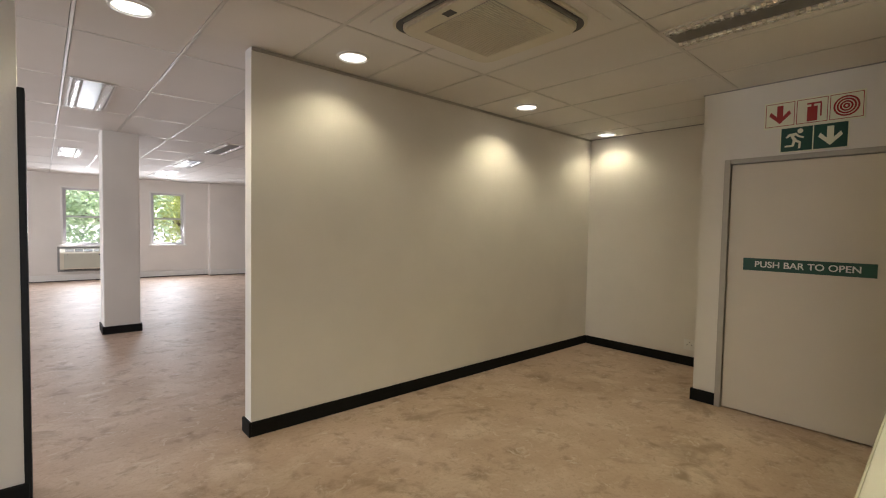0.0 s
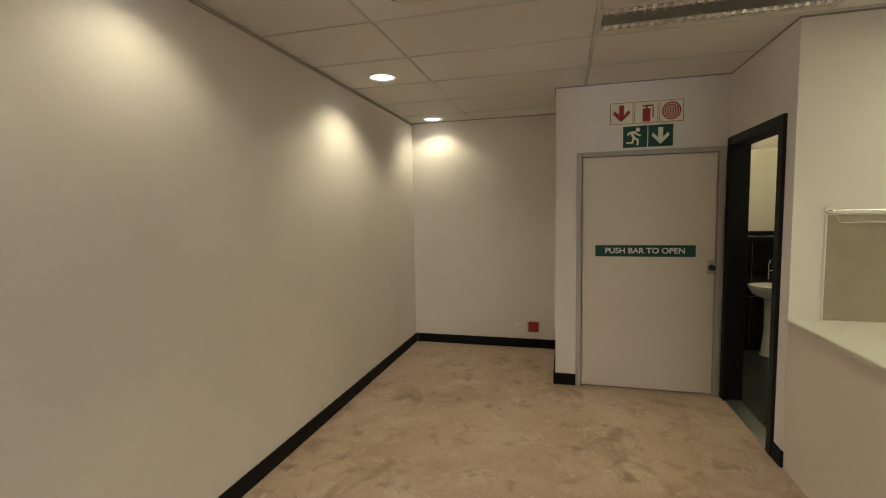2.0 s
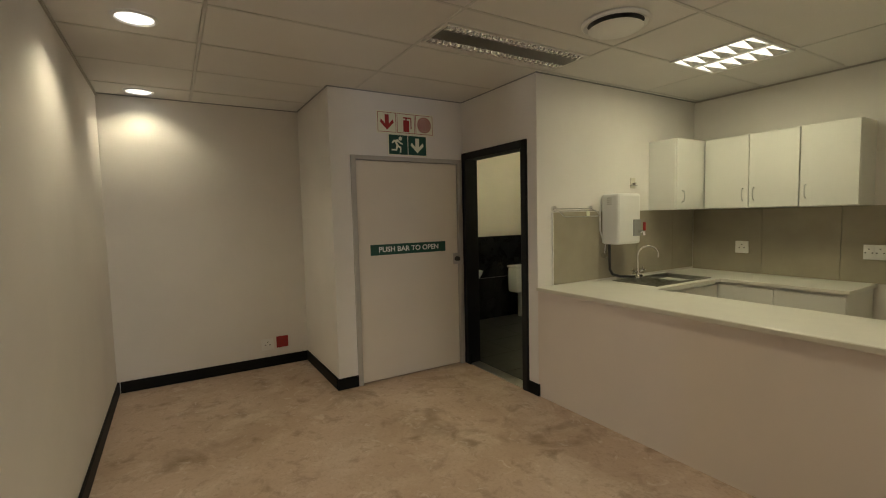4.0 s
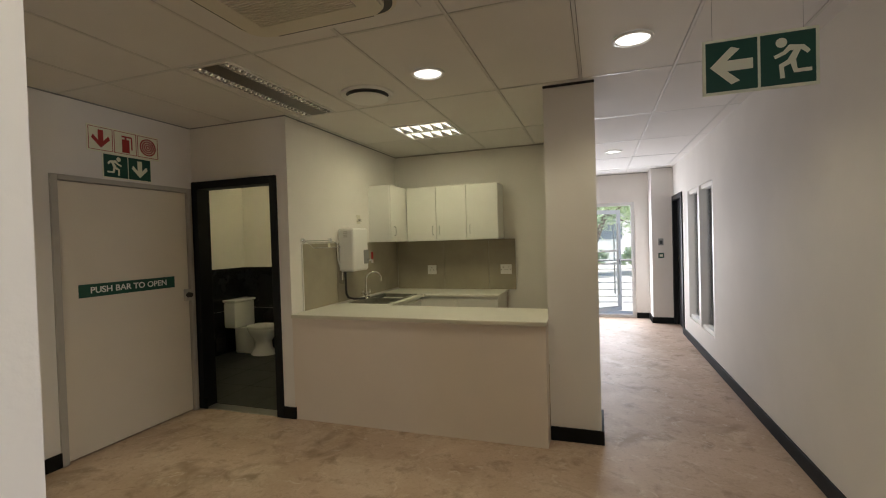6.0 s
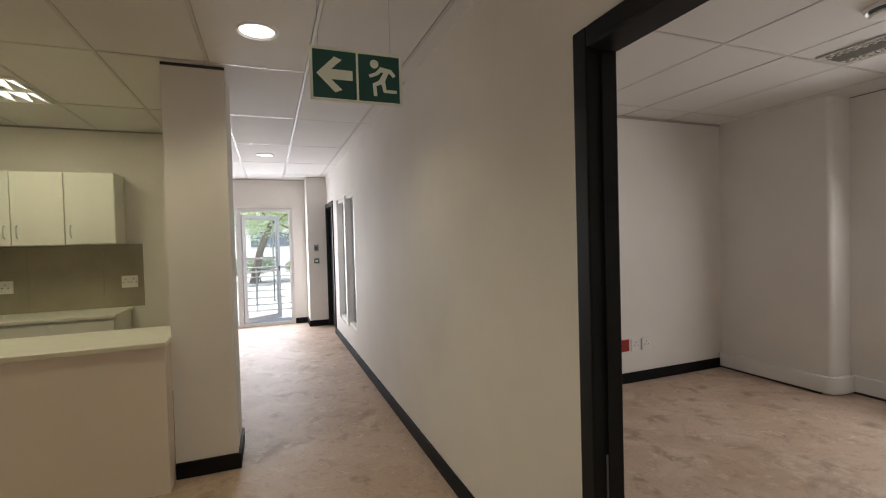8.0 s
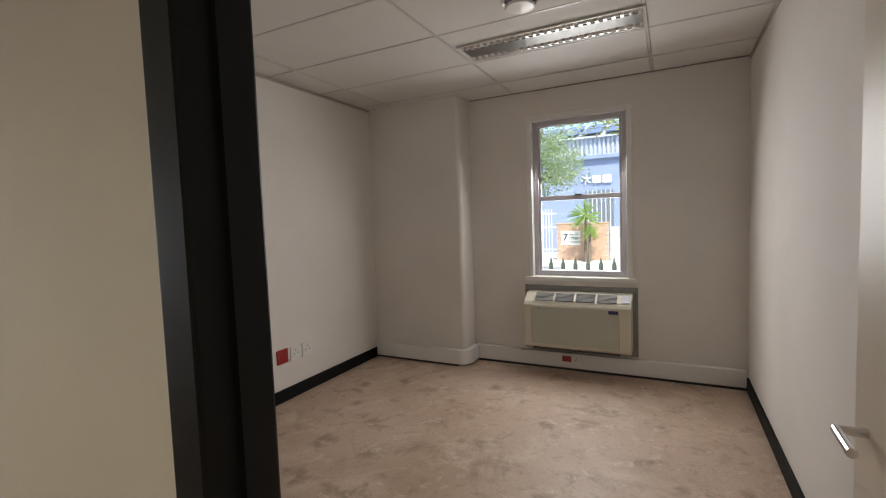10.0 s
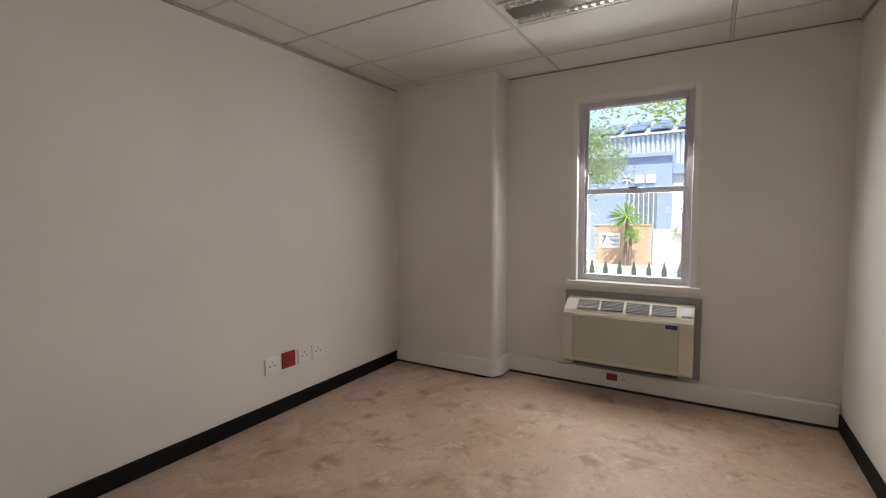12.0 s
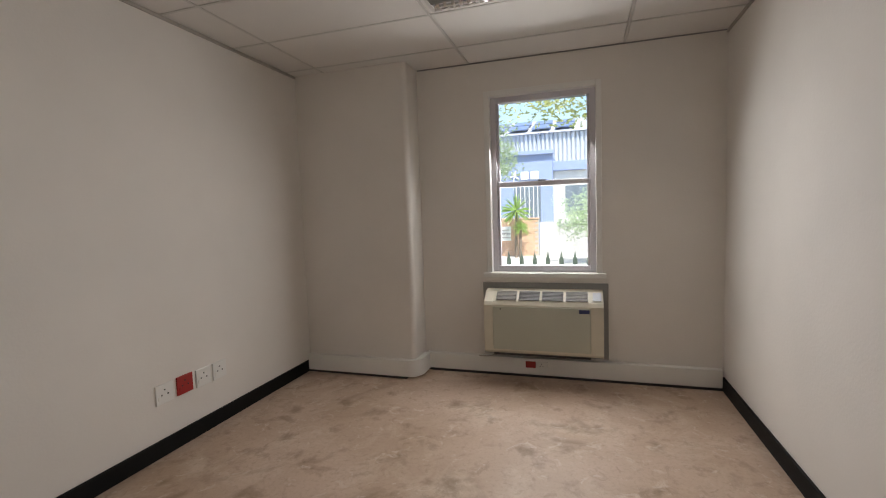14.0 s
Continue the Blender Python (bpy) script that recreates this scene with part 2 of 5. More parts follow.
def lathe(bm, profile, centre=(0, 0, 0), seg=28, sx=1.0, sy=1.0, caps=True):
    """A turned shape from (radius, height) pairs."""
    rings = []
    for r, z in profile:
        rings.append([bm.verts.new((centre[0] + sx * r * math.cos(a), centre[1] + sy * r * math.sin(a), centre[2] + z))
                      for a in (2 * math.pi * i / seg for i in range(seg))])
    for a, b in zip(rings[:-1], rings[1:]):
        for i in range(seg):
            bm.faces.new((a[i], a[(i + 1) % seg], b[(i + 1) % seg], b[i]))
    if caps and profile[0][0] > 1e-4:
        bm.faces.new(rings[0][::-1])
    if caps and profile[-1][0] > 1e-4:
        bm.faces.new(rings[-1])
    return bm


def prism(bm, pts, axis, a, b):
    """A flat outline drawn in two axes, given thickness from a to b along the third."""
    def put(u, v, w):
        return (w, u, v) if axis == 'x' else (u, w, v) if axis == 'y' else (u, v, w)
    lo = [bm.verts.new(put(u, v, a)) for u, v in pts]
    hi = [bm.verts.new(put(u, v, b)) for u, v in pts]
    n = len(pts)
    bm.faces.new(lo)
    bm.faces.new(hi[::-1])
    for i in range(n):
        bm.faces.new((lo[i], hi[i], hi[(i + 1) % n], lo[(i + 1) % n]))
    bmesh.ops.recalc_face_normals(bm, faces=bm.faces)
    return bm


def link(name, bm, mats, smooth=False):
    me = bpy.data.meshes.new(name)
    bm.normal_update()
    bm.to_mesh(me)
    bm.free()
    for m in (mats if isinstance(mats, (list, tuple)) else [mats]):
        me.materials.append(m)
    if smooth:
        me.shade_smooth()
        me.set_sharp_from_angle(angle=radians(38))
    return new(name, me)


def structure(name, bm, mats, label, category, smooth=False):
    return tagged(link(name, bm, mats, smooth), label, category, kind="structure")


def thing(name, at, label, category, group="", kind=""):
    e = new(name)
    e.empty_display_size = 0.1
    e.location = at
    return tagged(e, label, category, group, kind)


def origin(ob):
    return Vector(ob.location) + (origin(ob.parent) if ob.parent else Vector())


def part(name, bm, material, parent, label="", smooth=False):
    """One mesh under a thing or a part; the outline is given in the plan's own metres."""
    bm.transform(Matrix.Translation(-origin(parent)))
    ob = link(name, bm, material, smooth)
    ob.parent = parent
    if label:
        ob["label"] = label
    return ob


def wall(name, axis, p0, p1, a0, a1, z0, z1, holes=(), label="painted wall", material=None):
    """A wall slab between p0 and p1 across its axis, from a0 to a1 along it, with openings (a0, a1, z0, z1)."""
    bm = bmesh.new()

    def slab(u0, u1, w0, w1):
        if u1 - u0 < 1e-4 or w1 - w0 < 1e-4:
            return
        if axis == 'x':
            box(bm, p0, p1, u0, u1, w0, w1)
        else:
            box(bm, u0, u1, p0, p1, w0, w1)
    at = a0
    for h0, h1, k0, k1 in sorted(holes):
        slab(at, h0, z0, z1)
        slab(h0, h1, z0, k0)
        slab(h0, h1, k1, z1)
        at = h1
    slab(at, a1, z0, z1)
    return structure(name, bm, material or M["paint"], label, "wall")


# ---------------- the large structure ----------------
CEIL = 2.70
HT = CEIL + 0.029       # walls run up past the ceiling tiles
WX = -0.212            # hall face of the office wall
GX, GY, PX, PY = 1.12, 0.20, 0.614, 1.25   # ceiling grid

structure("floor", B(-4.6, 9.2, -5.62, 15.3, -0.25, 0), M["screed"], "worn bare concrete screed floor with stains", "floor")

# walls of hall, kitchen and lobby
wall("wall_a", 'y', 3.43, 3.55, 1.437, 5.81, 0, HT, label="long off-white partition wall washed by downlights")
wall("wall_back", 'x', 5.81, 5.93, 1.70, 3.545, 0, HT, label="off-white end wall of the niche")
structure("wall_jog", box(B(4.722, 5.93, 1.52, 1.70, 0, HT), 4.722, 4.85, 0.314, 1.52, 2.12, HT), M["paint"], "off-white wall round the exit door", "wall")
wall("wall_toilet_front", 'y', 0.20, 0.314, 3.62, 6.32, 0, HT, holes=[(3.74, 4.71, 0, 2.18)], label="off-white wall with toilet doorway")
wall("wall_kitchen_side", 'x', 3.62, 3.72, -2.05, 0.20, 0, HT, label="off-white kitchen side wall")
wall("wall_kitchen_back", 'y', -2.05, -1.95, 1.40, 3.72, 0, HT, label="off-white kitchen back wall")
structure("wall_pillar", box(B(1.03, 1.40, -0.30, 0.14, 0, HT), 1.30, 1.40, -2.05, -0.30, 0, HT), M["paint"], "off-white pillar wall beside the kitchen", "wall")
structure("wall_half", B(1.404, 3.62, 0.145, 0.312, 0, 0.905), M["paint_beige"], "beige painted half-height bar wall", "wall")
wall("wall_toilet_end", 'x', 6.20, 6.32, -2.05, 0.20, 0, HT, label="toilet wall, cream paint over black tile")
wall("wall_toilet_back", 'y', -2.05, -1.93, 3.72, 6.20, 0, HT, label="toilet back wall, cream paint over black tile")
structure("wall_exit_lobby", B(4.85, 4.97, 0.32, 1.52, 0, 2.12), M["paint"], "wall closing behind the exit door", "wall")

# the office wall along the hall and corridor
wall("wall_office_front", 'x', WX - 0.09, WX, -5.02, 3.41, 0, HT,
     holes=[(-5.00, -4.06, 0, 2.20), (-3.70, -2.15, 0.34, 2.16), (2.23, 3.27, 0, 2.19)], label="long off-white office wall with a window and doorways")
wall("wall_office_left", 'y', -0.215, -0.095, -4.20, WX - 0.09, 0, HT, label="off-white office partition wall")
wall("wall_office_right", 'y', 3.41, 3.53, -4.20, 0.27, 0, HT, label="off-white office partition wall ending in the hall")
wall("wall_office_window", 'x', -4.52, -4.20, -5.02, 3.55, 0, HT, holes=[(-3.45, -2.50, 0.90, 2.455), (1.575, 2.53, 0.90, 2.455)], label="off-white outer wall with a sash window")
# rounded column in the office corner
bm = bmesh.new()
arc = [(-3.925 - 0.045 + 0.045 * math.cos(a), 0.975 - 0.045 + 0.045 * math.sin(a)) for a in [i * math.pi / 16 for i in range(9)]]
prism(bm, [(-4.20, -0.095), (-3.925, -0.095)] + arc + [(-4.20, 0.975)], 'z', 0, HT)
structure("wall_column", bm, M["paint"], "off-white boxed column with a rounded corner", "wall", smooth=True)

# lobby
wall("wall_lobby_far", 'y', -5.60, -5.45, -0.35, 3.3, 0, HT, holes=[(0.37, 2.20, 0, 2.17)], label="off-white lobby wall with glazed entrance doors")
structure("wall_lobby_jut", B(-0.35, 0.13, -5.45, -4.98, 0, HT), M["paint"], "off-white boxed column beside the entrance", "wall")
wall("wall_lobby_side", 'x', 3.1, 3.3, -5.45, -2.05, 0, HT, label="off-white lobby side wall")
# the room behind the corridor window
wall("wall_room_end", 'y', -5.14, -5.02, -4.52, -0.35, 0, HT, label="off-white end wall of the side room")

# open-plan hall beyond the partition
wall("wall_hall_far", 'y', 15.0, 15.25, -4.5, 7.3, 0, HT, holes=[(0.69, 1.59, 0.91, 2.40), (2.58, 3.47, 0.91, 2.40)], label="off-white far wall with two sash windows")
structure("wall_hall_jut", B(4.05, 7.2, 14.72, 15.0, 0, HT), M["paint"], "off-white boxed column on the far wall", "wall")
wall("wall_hall_left", 'x', -4.52, -4.20, 3.55, 15.25, 0, HT, holes=[(6.15, 7.05, 0.90, 2.39), (10.15, 11.05, 0.90, 2.39)], label="off-white outer wall")
wall("wall_hall_right", 'x', 7.2, 7.4, 3.425, 15.25, 0, HT, label="off-white side wall")
wall("wall_hall_near", 'y', 3.425, 3.545, 5.93, 7.2, 0, HT, label="off-white wall")
bm = bmesh.new()
box(bm, 0.95, 1.36, 7.64, 8.05, 0, HT, 0.012)
structure("column", bm, M["paint"], "square off-white column with a black skirting", "column")


def skirting(name, runs, h=0.105, label="black painted skirting board"):
    """Runs are boxes in plan (x0, x1, y0, y1)."""
    bm = bmesh.new()
    for x0, x1, y0, y1 in runs:
        box(bm, x0, x1, y0, y1, 0.0, h, 0.004)
    return structure(name, bm, M["black"], label, "skirting")


D = 0.018
skirting("baseboard_niche", [(1.437, 5.81, 3.43 - D, 3.43), (5.81 - D, 5.81, 1.70, 3.405), (4.74, 5.79, 1.70, 1.70 + D), (4.722 - D, 4.722, 1.50, 1.70 + D), (1.437 - D, 1.437, 3.43 - D, 3.55 + D)])
skirting("baseboard_kitchen", [(3.602, 3.735, 0.314, 0.314 + D), (3.602, 3.62, 0.30, 0.314), (1.03 - D, 1.40, 0.14, 0.14 + D), (1.03 - D, 1.03, -0.30, 0.14)])
skirting("baseboard_office_wall", [(WX, WX + D, -4.05, 2.21), (WX, WX + D, 3.28, 3.41), (WX + D, 0.27 + D, 3.41 - D, 3.41)])
skirting("baseboard_lobby", [(-0.22, 0.13 + D, -4.98, -4.98 + D), (0.13, 0.13 + D, -5.45, -4.98), (0.15, 0.36, -5.45, -5.45 + D)])
skirting("baseboard_office", [(-3.92, WX - 0.11, -0.095, -0.095 + D), (-4.18, WX - 0.11, 3.41 - D, 3.41)])
skirting("baseboard_column", [(0.95 - D, 1.36 + D, 7.64 - D, 7.64), (0.95 - D, 0.95, 7.64, 8.05), (1.36, 1.36 + D, 7.64, 8.05)])
skirting("baseboard_toilet_floor", [(4.62, 4.722, 0.314, 0.314 + D)])
# dark jamb on the end of the short wall
structure("trim_jamb", B(0.27, 0.30, 3.40, 3.55, 0, 2.17, 0.004), M["frame"], "black painted door jamb on the wall end", "door frame")


# ceilings: tiles on an exposed grid, one mesh a space
def ceiling(name, x0, x1, y0, y1, cut=()):
    bm = bmesh.new()
    box(bm, x0, x1, y0, y1, CEIL + 0.03, CEIL + 0.16, mi=2)

    def lines(o, p, a, b):
        k0 = math.ceil((a - o) / p - 1e-6)
        return [o + k * p for k in range(k0, math.floor((b - o) / p - 1e-6) + 1)]
    xs, ys = lines(GX, PX, x0, x1), lines(GY, PY, y0, y1)
    bx, by = [x0 - 0.0125] + xs + [x1 + 0.0125], [y0 - 0.0125] + ys + [y1 + 0.0125]
    for u0, u1 in zip(bx[:-1], bx[1:]):
        for v0, v1 in zip(by[:-1], by[1:]):
            if u1 - u0 < 0.03 or v1 - v0 < 0.03:
                continue
            drop = random.uniform(-0.0015, 0.0015)
            box(bm, u0 + 0.0125, u1 - 0.0125, v0 + 0.0125, v1 - 0.0125, CEIL + 0.004 + drop, CEIL + 0.02, mi=0)
    for x in xs:
        box(bm, x - 0.009, x + 0.009, y0, y1, CEIL + 0.0015, CEIL + 0.0225, mi=1)
    for y in ys:
        box(bm, x0, x1, y - 0.009, y + 0.009, CEIL + 0.002, CEIL + 0.023, mi=1)
    return structure(name, bm, [M["tile"], M["tbar"], M["gap"]], "suspended ceiling of off-white tiles on a thin grid", "ceiling")


ceiling("ceiling_hall", WX, 5.81, -5.45, 3.43)
ceiling("ceiling_office", -4.20, WX - 0.09, -0.095, 3.41)
ceiling("ceiling_open_plan", -4.20, 7.2, 3.43, 15.0)
ceiling("ceiling_toilet", 3.72, 6.2, -1.93, 0.20)
ceiling("ceiling_side_room", -4.20, WX - 0.09, -5.02, -0.215)
# unseen slab, added to keep sun and sky out of the rooms
structure("roof", B(-4.7, 9.2, -5.7, 15.4, 2.88, 3.2), M["greywall"], "unseen flat slab added above the ceilings to block the sun", "roof")
structure("wall_outer", B(7.4, 9.2, -5.62, 15.3, 0, 2.88), M["paint"], "plain outer wall", "wall")
# trims where partitions meet the ceiling
bm = bmesh.new()
box(bm, 1.437, 5.81, 3.418, 3.43, CEIL - 0.02, CEIL)
structure("trim_a", bm, M["grey"], "thin grey ceiling trim", "trim")
structure("trim_office_left", box(B(-3.92, WX - 0.092, -0.095, -0.083, CEIL - 0.02, CEIL), -4.20, WX - 0.092, 3.398, 3.41, CEIL - 0.02, CEIL), M["grey"], "thin grey ceiling trim", "trim")
# dark strip in place of the shade at the pillar head
structure("trim_pillar_shade", B(1.028, 1.40, 0.14, 0.144, CEIL - 0.016, CEIL + 0.003), M["dark"], "dark strip drawn for the shadow gap at the pillar head", "trim")
structure("trim_kitchen", B(1.40, 3.608, -1.95, -1.938, CEIL - 0.014, CEIL), M["grey"], "thin grey ceiling trim", "trim")
# thin dark strips that put the ceiling-edge shadow line into colour
for n, x0, x1, y0, y1 in (("niche", 5.80, 5.81, 1.71, 3.418), ("return", 4.722, 5.80, 1.70, 1.71), ("exit", 4.712, 4.722, 0.324, 1.71), ("toilet", 3.608, 4.712, 0.314, 0.324),
                          ("kitchen_side", 3.608, 3.62, -1.938, 0.314), ("lobby", 0.13, 3.1, -5.45, -5.44), ("lobby_jut", WX + 0.01, 0.14, -4.98, -4.97), ("office_window", -4.20, -4.19, 0.985, 3.398)):
    structure("trim_" + n, B(x0, x1, y0, y1, CEIL - 0.005, CEIL + 0.003), M["grille"], "thin grey strip drawing the shadow line at the ceiling", "trim")


# ---------------- doors ----------------
def door_frame(name, axis, p0, p1, a0, a1, top, w, label, material):
    """A frame lining an opening from a0 to a1, standing a little proud of both wall faces."""
    f = thing(name, ((p0 + p1) / 2, (a0 + a1) / 2, 0) if axis == 'x' else ((a0 + a1) / 2, (p0 + p1) / 2, 0), label, "door frame", kind="structure")
    for n, u0, u1, z0, z1 in (("jamb", a0, a0 + w, 0, top), ("jamb", a1 - w, a1, 0, top), ("head", a0 + w, a1 - w, top - w, top)):
        b = B(p0, p1, u0, u1, z0, z1, 0.006) if axis == 'x' else B(u0, u1, p0, p1, z0, z1, 0.006)
        part(n, b, material, f)
    return f


f = door_frame("door_frame_office", 'x', WX - 0.107, WX + 0.02, 2.215, 3.275, 2.195, 0.07, "black painted timber door frame of the office", M["frame"])
part("strike_plate", B(WX - 0.08, WX - 0.03, 2.284, 2.289, 0.62, 0.78, 0.001), M["steel"], f, "steel lock strike")
part("stop", B(WX - 0.075, WX - 0.035, 2.283, 2.295, 0, 2.11), M["frame"], f)
door_frame("door_frame_toilet", 'y', 0.185, 0.335, 3.735, 4.715, 2.185, 0.07, "black painted timber door frame of the toilet", M["frame"])
f = door_frame("door_frame_side_room", 'x', WX - 0.11, WX + 0.02, -5.0, -4.06, 2.20, 0.08, "black painted timber door frame at the corridor end", M["frame"])
d = thing("side_room_door", (WX - 0.07, -4.53, 0), "black closed door in the corridor with steel hinges", "door")
part("leaf", B(WX - 0.09, WX - 0.05, -4.91, -4.15, 0.01, 2.11, 0.003), M["frame"], d)
for z in (0.35, 1.85):
    part("hinge", cyl(bmesh.new(), (WX - 0.04, -4.16, z), (WX - 0.04, -4.16, z + 0.1), 0.009), M["steel"], d, "steel hinge")

# exit door
f = thing("door_frame_exit", (4.72, 0.93, 0), "grey steel frame round the emergency exit door", "door frame", kind="structure")
part("jamb", B(4.70, 4.85, 1.475, 1.52, 0, 2.12, 0.004), M["grey"], f)
part("jamb", B(4.70, 4.85, 0.345, 0.39, 0, 2.12, 0.004), M["grey"], f)
part("head", B(4.70, 4.85, 0.39, 1.475, 2.08, 2.12, 0.004), M["grey"], f)
structure("wall_exit_filler", B(4.722, 4.85, 0.314, 0.345, 0, 2.12), M["paint"], "wall strip beside the exit door", "wall")
d = thing("exit_door", (4.74, 0.93, 0), "plain cream emergency exit door, closed, with a green notice", "door")
part("leaf", B(4.725, 4.765, 0.395, 1.47, 0.012, 2.075, 0.003), M["door"], d)
part("notice", B(4.721, 4.7245, 0.545, 1.355, 1.20, 1.30), M["green"], d, "dark green notice strip with white words")


def text(body, size, m, material, parent=None, name="lettering", label="", stretch=1.0):
    """Words as a thin mesh; m places its middle, text reading along local x."""
    cu = bpy.data.curves.new(name, 'FONT')
    cu.body, cu.size, cu.align_x, cu.align_y, cu.extrude = body, size, 'CENTER', 'CENTER', 0.0008
    cu.offset = size * 0.016
    tmp = bpy.data.objects.new(name, cu)
    scene.collection.objects.link(tmp)
    me = bpy.data.meshes.new_from_object(tmp.evaluated_get(bpy.context.evaluated_depsgraph_get()))
    bpy.data.objects.remove(tmp)
    b = bmesh.new()
    b.from_mesh(me)
    b.transform(m @ Matrix.Diagonal((stretch, 1, 1, 1)))
    return part(name, b, material, parent, label)


FACE_MX = pose(0, 0, 0, 90, 0, -90)     # text facing -x
FACE_PX = pose(0, 0, 0, 90, 0, 90)      # text facing +x
FACE_PY = pose(0, 0, 0, 90, 0, 180)     # text facing +y
text("PUSH BAR TO OPEN", 0.068, Matrix.Translation((4.7195, 0.95, 1.25)) @ FACE_MX, M["plastic"], d, label="white words", stretch=1.05)
k = part("lock", B(4.685, 4.725, 0.40, 0.455, 1.06, 1.17, 0.006), M["grey"], d, "grey steel lock case")
part("knob", cyl(bmesh.new(), (4.69, 0.43, 1.115), (4.655, 0.43, 1.115), 0.027, 0.022), M["dark"], k, "dark round knob", smooth=True)

# office door leaf, open against the partition
d = thing("office_door", (WX - 0.16, 3.20, 0), "cream office door standing open against the partition", "door")
part("leaf", B(-1.20, WX - 0.165, 3.23, 3.27, 0.01, 2.09, 0.003), M["door"], d)
h = part("handle", tube(bmesh.new(), [(-1.12, 3.23, 0.98), (-1.12, 3.175, 0.98), (-1.00, 3.17, 0.98)], 0.011, 12), M["chrome"], d, "chrome lever handle", smooth=True)

# toilet doorway threshold
structure("trim_threshold", B(3.805, 4.645, 0.2, 0.32, 0.0, 0.008), M["steel"], "thin metal threshold strip", "trim")


# ---------------- windows ----------------
def sash_window(name, axis, face, out, a0, a1, z0, z1, label):
    """A two-pane sash window; face is the room side of the wall, out points to the open air (+1 or -1)."""
    w = thing(name, (face, (a0 + a1) / 2, z0) if axis == 'x' else ((a0 + a1) / 2, face, z0), label, "window", kind="structure")

    def bar(n, p0, p1, u0, u1, w0, w1, m, lab="", parent=None, bev=0.004):
        q0, q1 = sorted((face + out * p0, face + out * p1))
        b = B(q0, q1, u0, u1, w0, w1, bev) if axis == 'x' else B(u0, u1, q0, q1, w0, w1, bev)
        return part(n, b, m, parent or w, lab)
    bar("reveal", -0.004, 0.07, a0, a0 + 0.045, z0, z1, M["plastic"], "white reveal lining")
    bar("reveal", -0.004, 0.07, a1 - 0.045, a1, z0, z1, M["plastic"], "white reveal lining")
    bar("reveal", -0.004, 0.07, a0 + 0.045, a1 - 0.045, z1 - 0.045, z1, M["plastic"], "white reveal lining")
    fw, fb = 0.09, 0.052
    for n, u0, u1, w0, w1 in (("window_frame", a0, a0 + fw, z0, z1), ("window_frame", a1 - fw, a1, z0, z1),
                              ("window_frame", a0 + fw, a1 - fw, z1 - fw, z1), ("window_frame", a0 + fw, a1 - fw, z0, z0 + fb)):
        bar(n, 0.07, 0.15, u0, u1, w0, w1, M["sash"], "grey aluminium frame")
    zm = z0 + (z1 - z0) * 0.49
    bar("meeting_rail", 0.08, 0.125, a0 + fw, a1 - fw, zm - 0.022, zm + 0.022, M["sash"])
    bar("catch", 0.065, 0.085, (a0 + a1) / 2 - 0.035, (a0 + a1) / 2 + 0.035, zm + 0.018, zm + 0.032, M["dark"], "dark sash catch")
    for k0, k1, dd in ((z0 + fb, zm - 0.022, 0.095), (zm + 0.022, z1 - fw, 0.11)):
        for u0, u1 in ((a0 + fw, a0 + fw + 0.022), (a1 - fw - 0.022, a1 - fw)):
            bar("stile", dd - 0.012, dd + 0.012, u0, u1, k0, k1, M["sash"])
        p = bar("pane", dd - 0.002, dd + 0.002, a0 + fw + 0.02, a1 - fw - 0.02, k0, k1, M["glass"], "clear glass", bev=0)
        p.visible_shadow = False
    bar("sill", -0.035, 0.07, a0 - 0.03, a1 + 0.03, z0 - 0.04, z0 - 0.001, M["plastic"], "white sill board")
    return w


sash_window("window_office", 'x', -4.20, -1, 1.575, 2.53, 0.90, 2.455, "aluminium sash window with two panes in the office wall")
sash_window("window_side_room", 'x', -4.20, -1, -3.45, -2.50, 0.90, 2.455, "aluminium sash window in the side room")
sash_window("window_hall_a", 'y', 15.0, 1, 0.69, 1.59, 0.91, 2.40, "aluminium sash window above a fan-coil unit")
sash_window("window_hall_b", 'y', 15.0, 1, 2.58, 3.47, 0.91, 2.40, "aluminium sash window with two panes")

# unseen side windows, added only as openings for the extra fill light
sash_window("window_hall_unseen_c", 'x', -4.20, -1, 6.15, 7.05, 0.90, 2.39, "unseen sash window added in the side wall to light the hall")
sash_window("window_hall_unseen_d", 'x', -4.20, -1, 10.15, 11.05, 0.90, 2.39, "unseen sash window added in the side wall to light the hall")

# corridor window in the office wall
w = thing("window_corridor", (WX, -2.95, 0.34), "interior window with two tall panes in the corridor wall", "window", kind="structure")
for y0, y1, z0, z1 in ((-3.70, -3.65, 0.34, 2.16), (-2.97, -2.87, 0.34, 2.16), (-2.20, -2.15, 0.34, 2.16)):
    part("post", B(WX - 0.105, WX + 0.003, y0, y1, z0, z1, 0.004), M["plastic"], w, "off-white post")
for z0, z1 in ((0.34, 0.39), (2.11, 2.16)):
    for y0, y1 in ((-3.65, -2.97), (-2.87, -2.20)):
        part("rail", B(WX - 0.105, WX - 0.02, y0, y1, z0, z1, 0.004), M["plastic"], w)
for y0, y1 in ((-3.65, -2.97), (-2.87, -2.20)):
    part("pane", B(WX - 0.085, WX - 0.077, y0, y1, 0.39, 2.11), M["glass"], w, "clear glass").visible_shadow = False
part("catch", B(WX - 0.076, WX - 0.045, -2.27, -2.215, 0.52, 0.62, 0.004), M["dark"], w, "dark window catch")

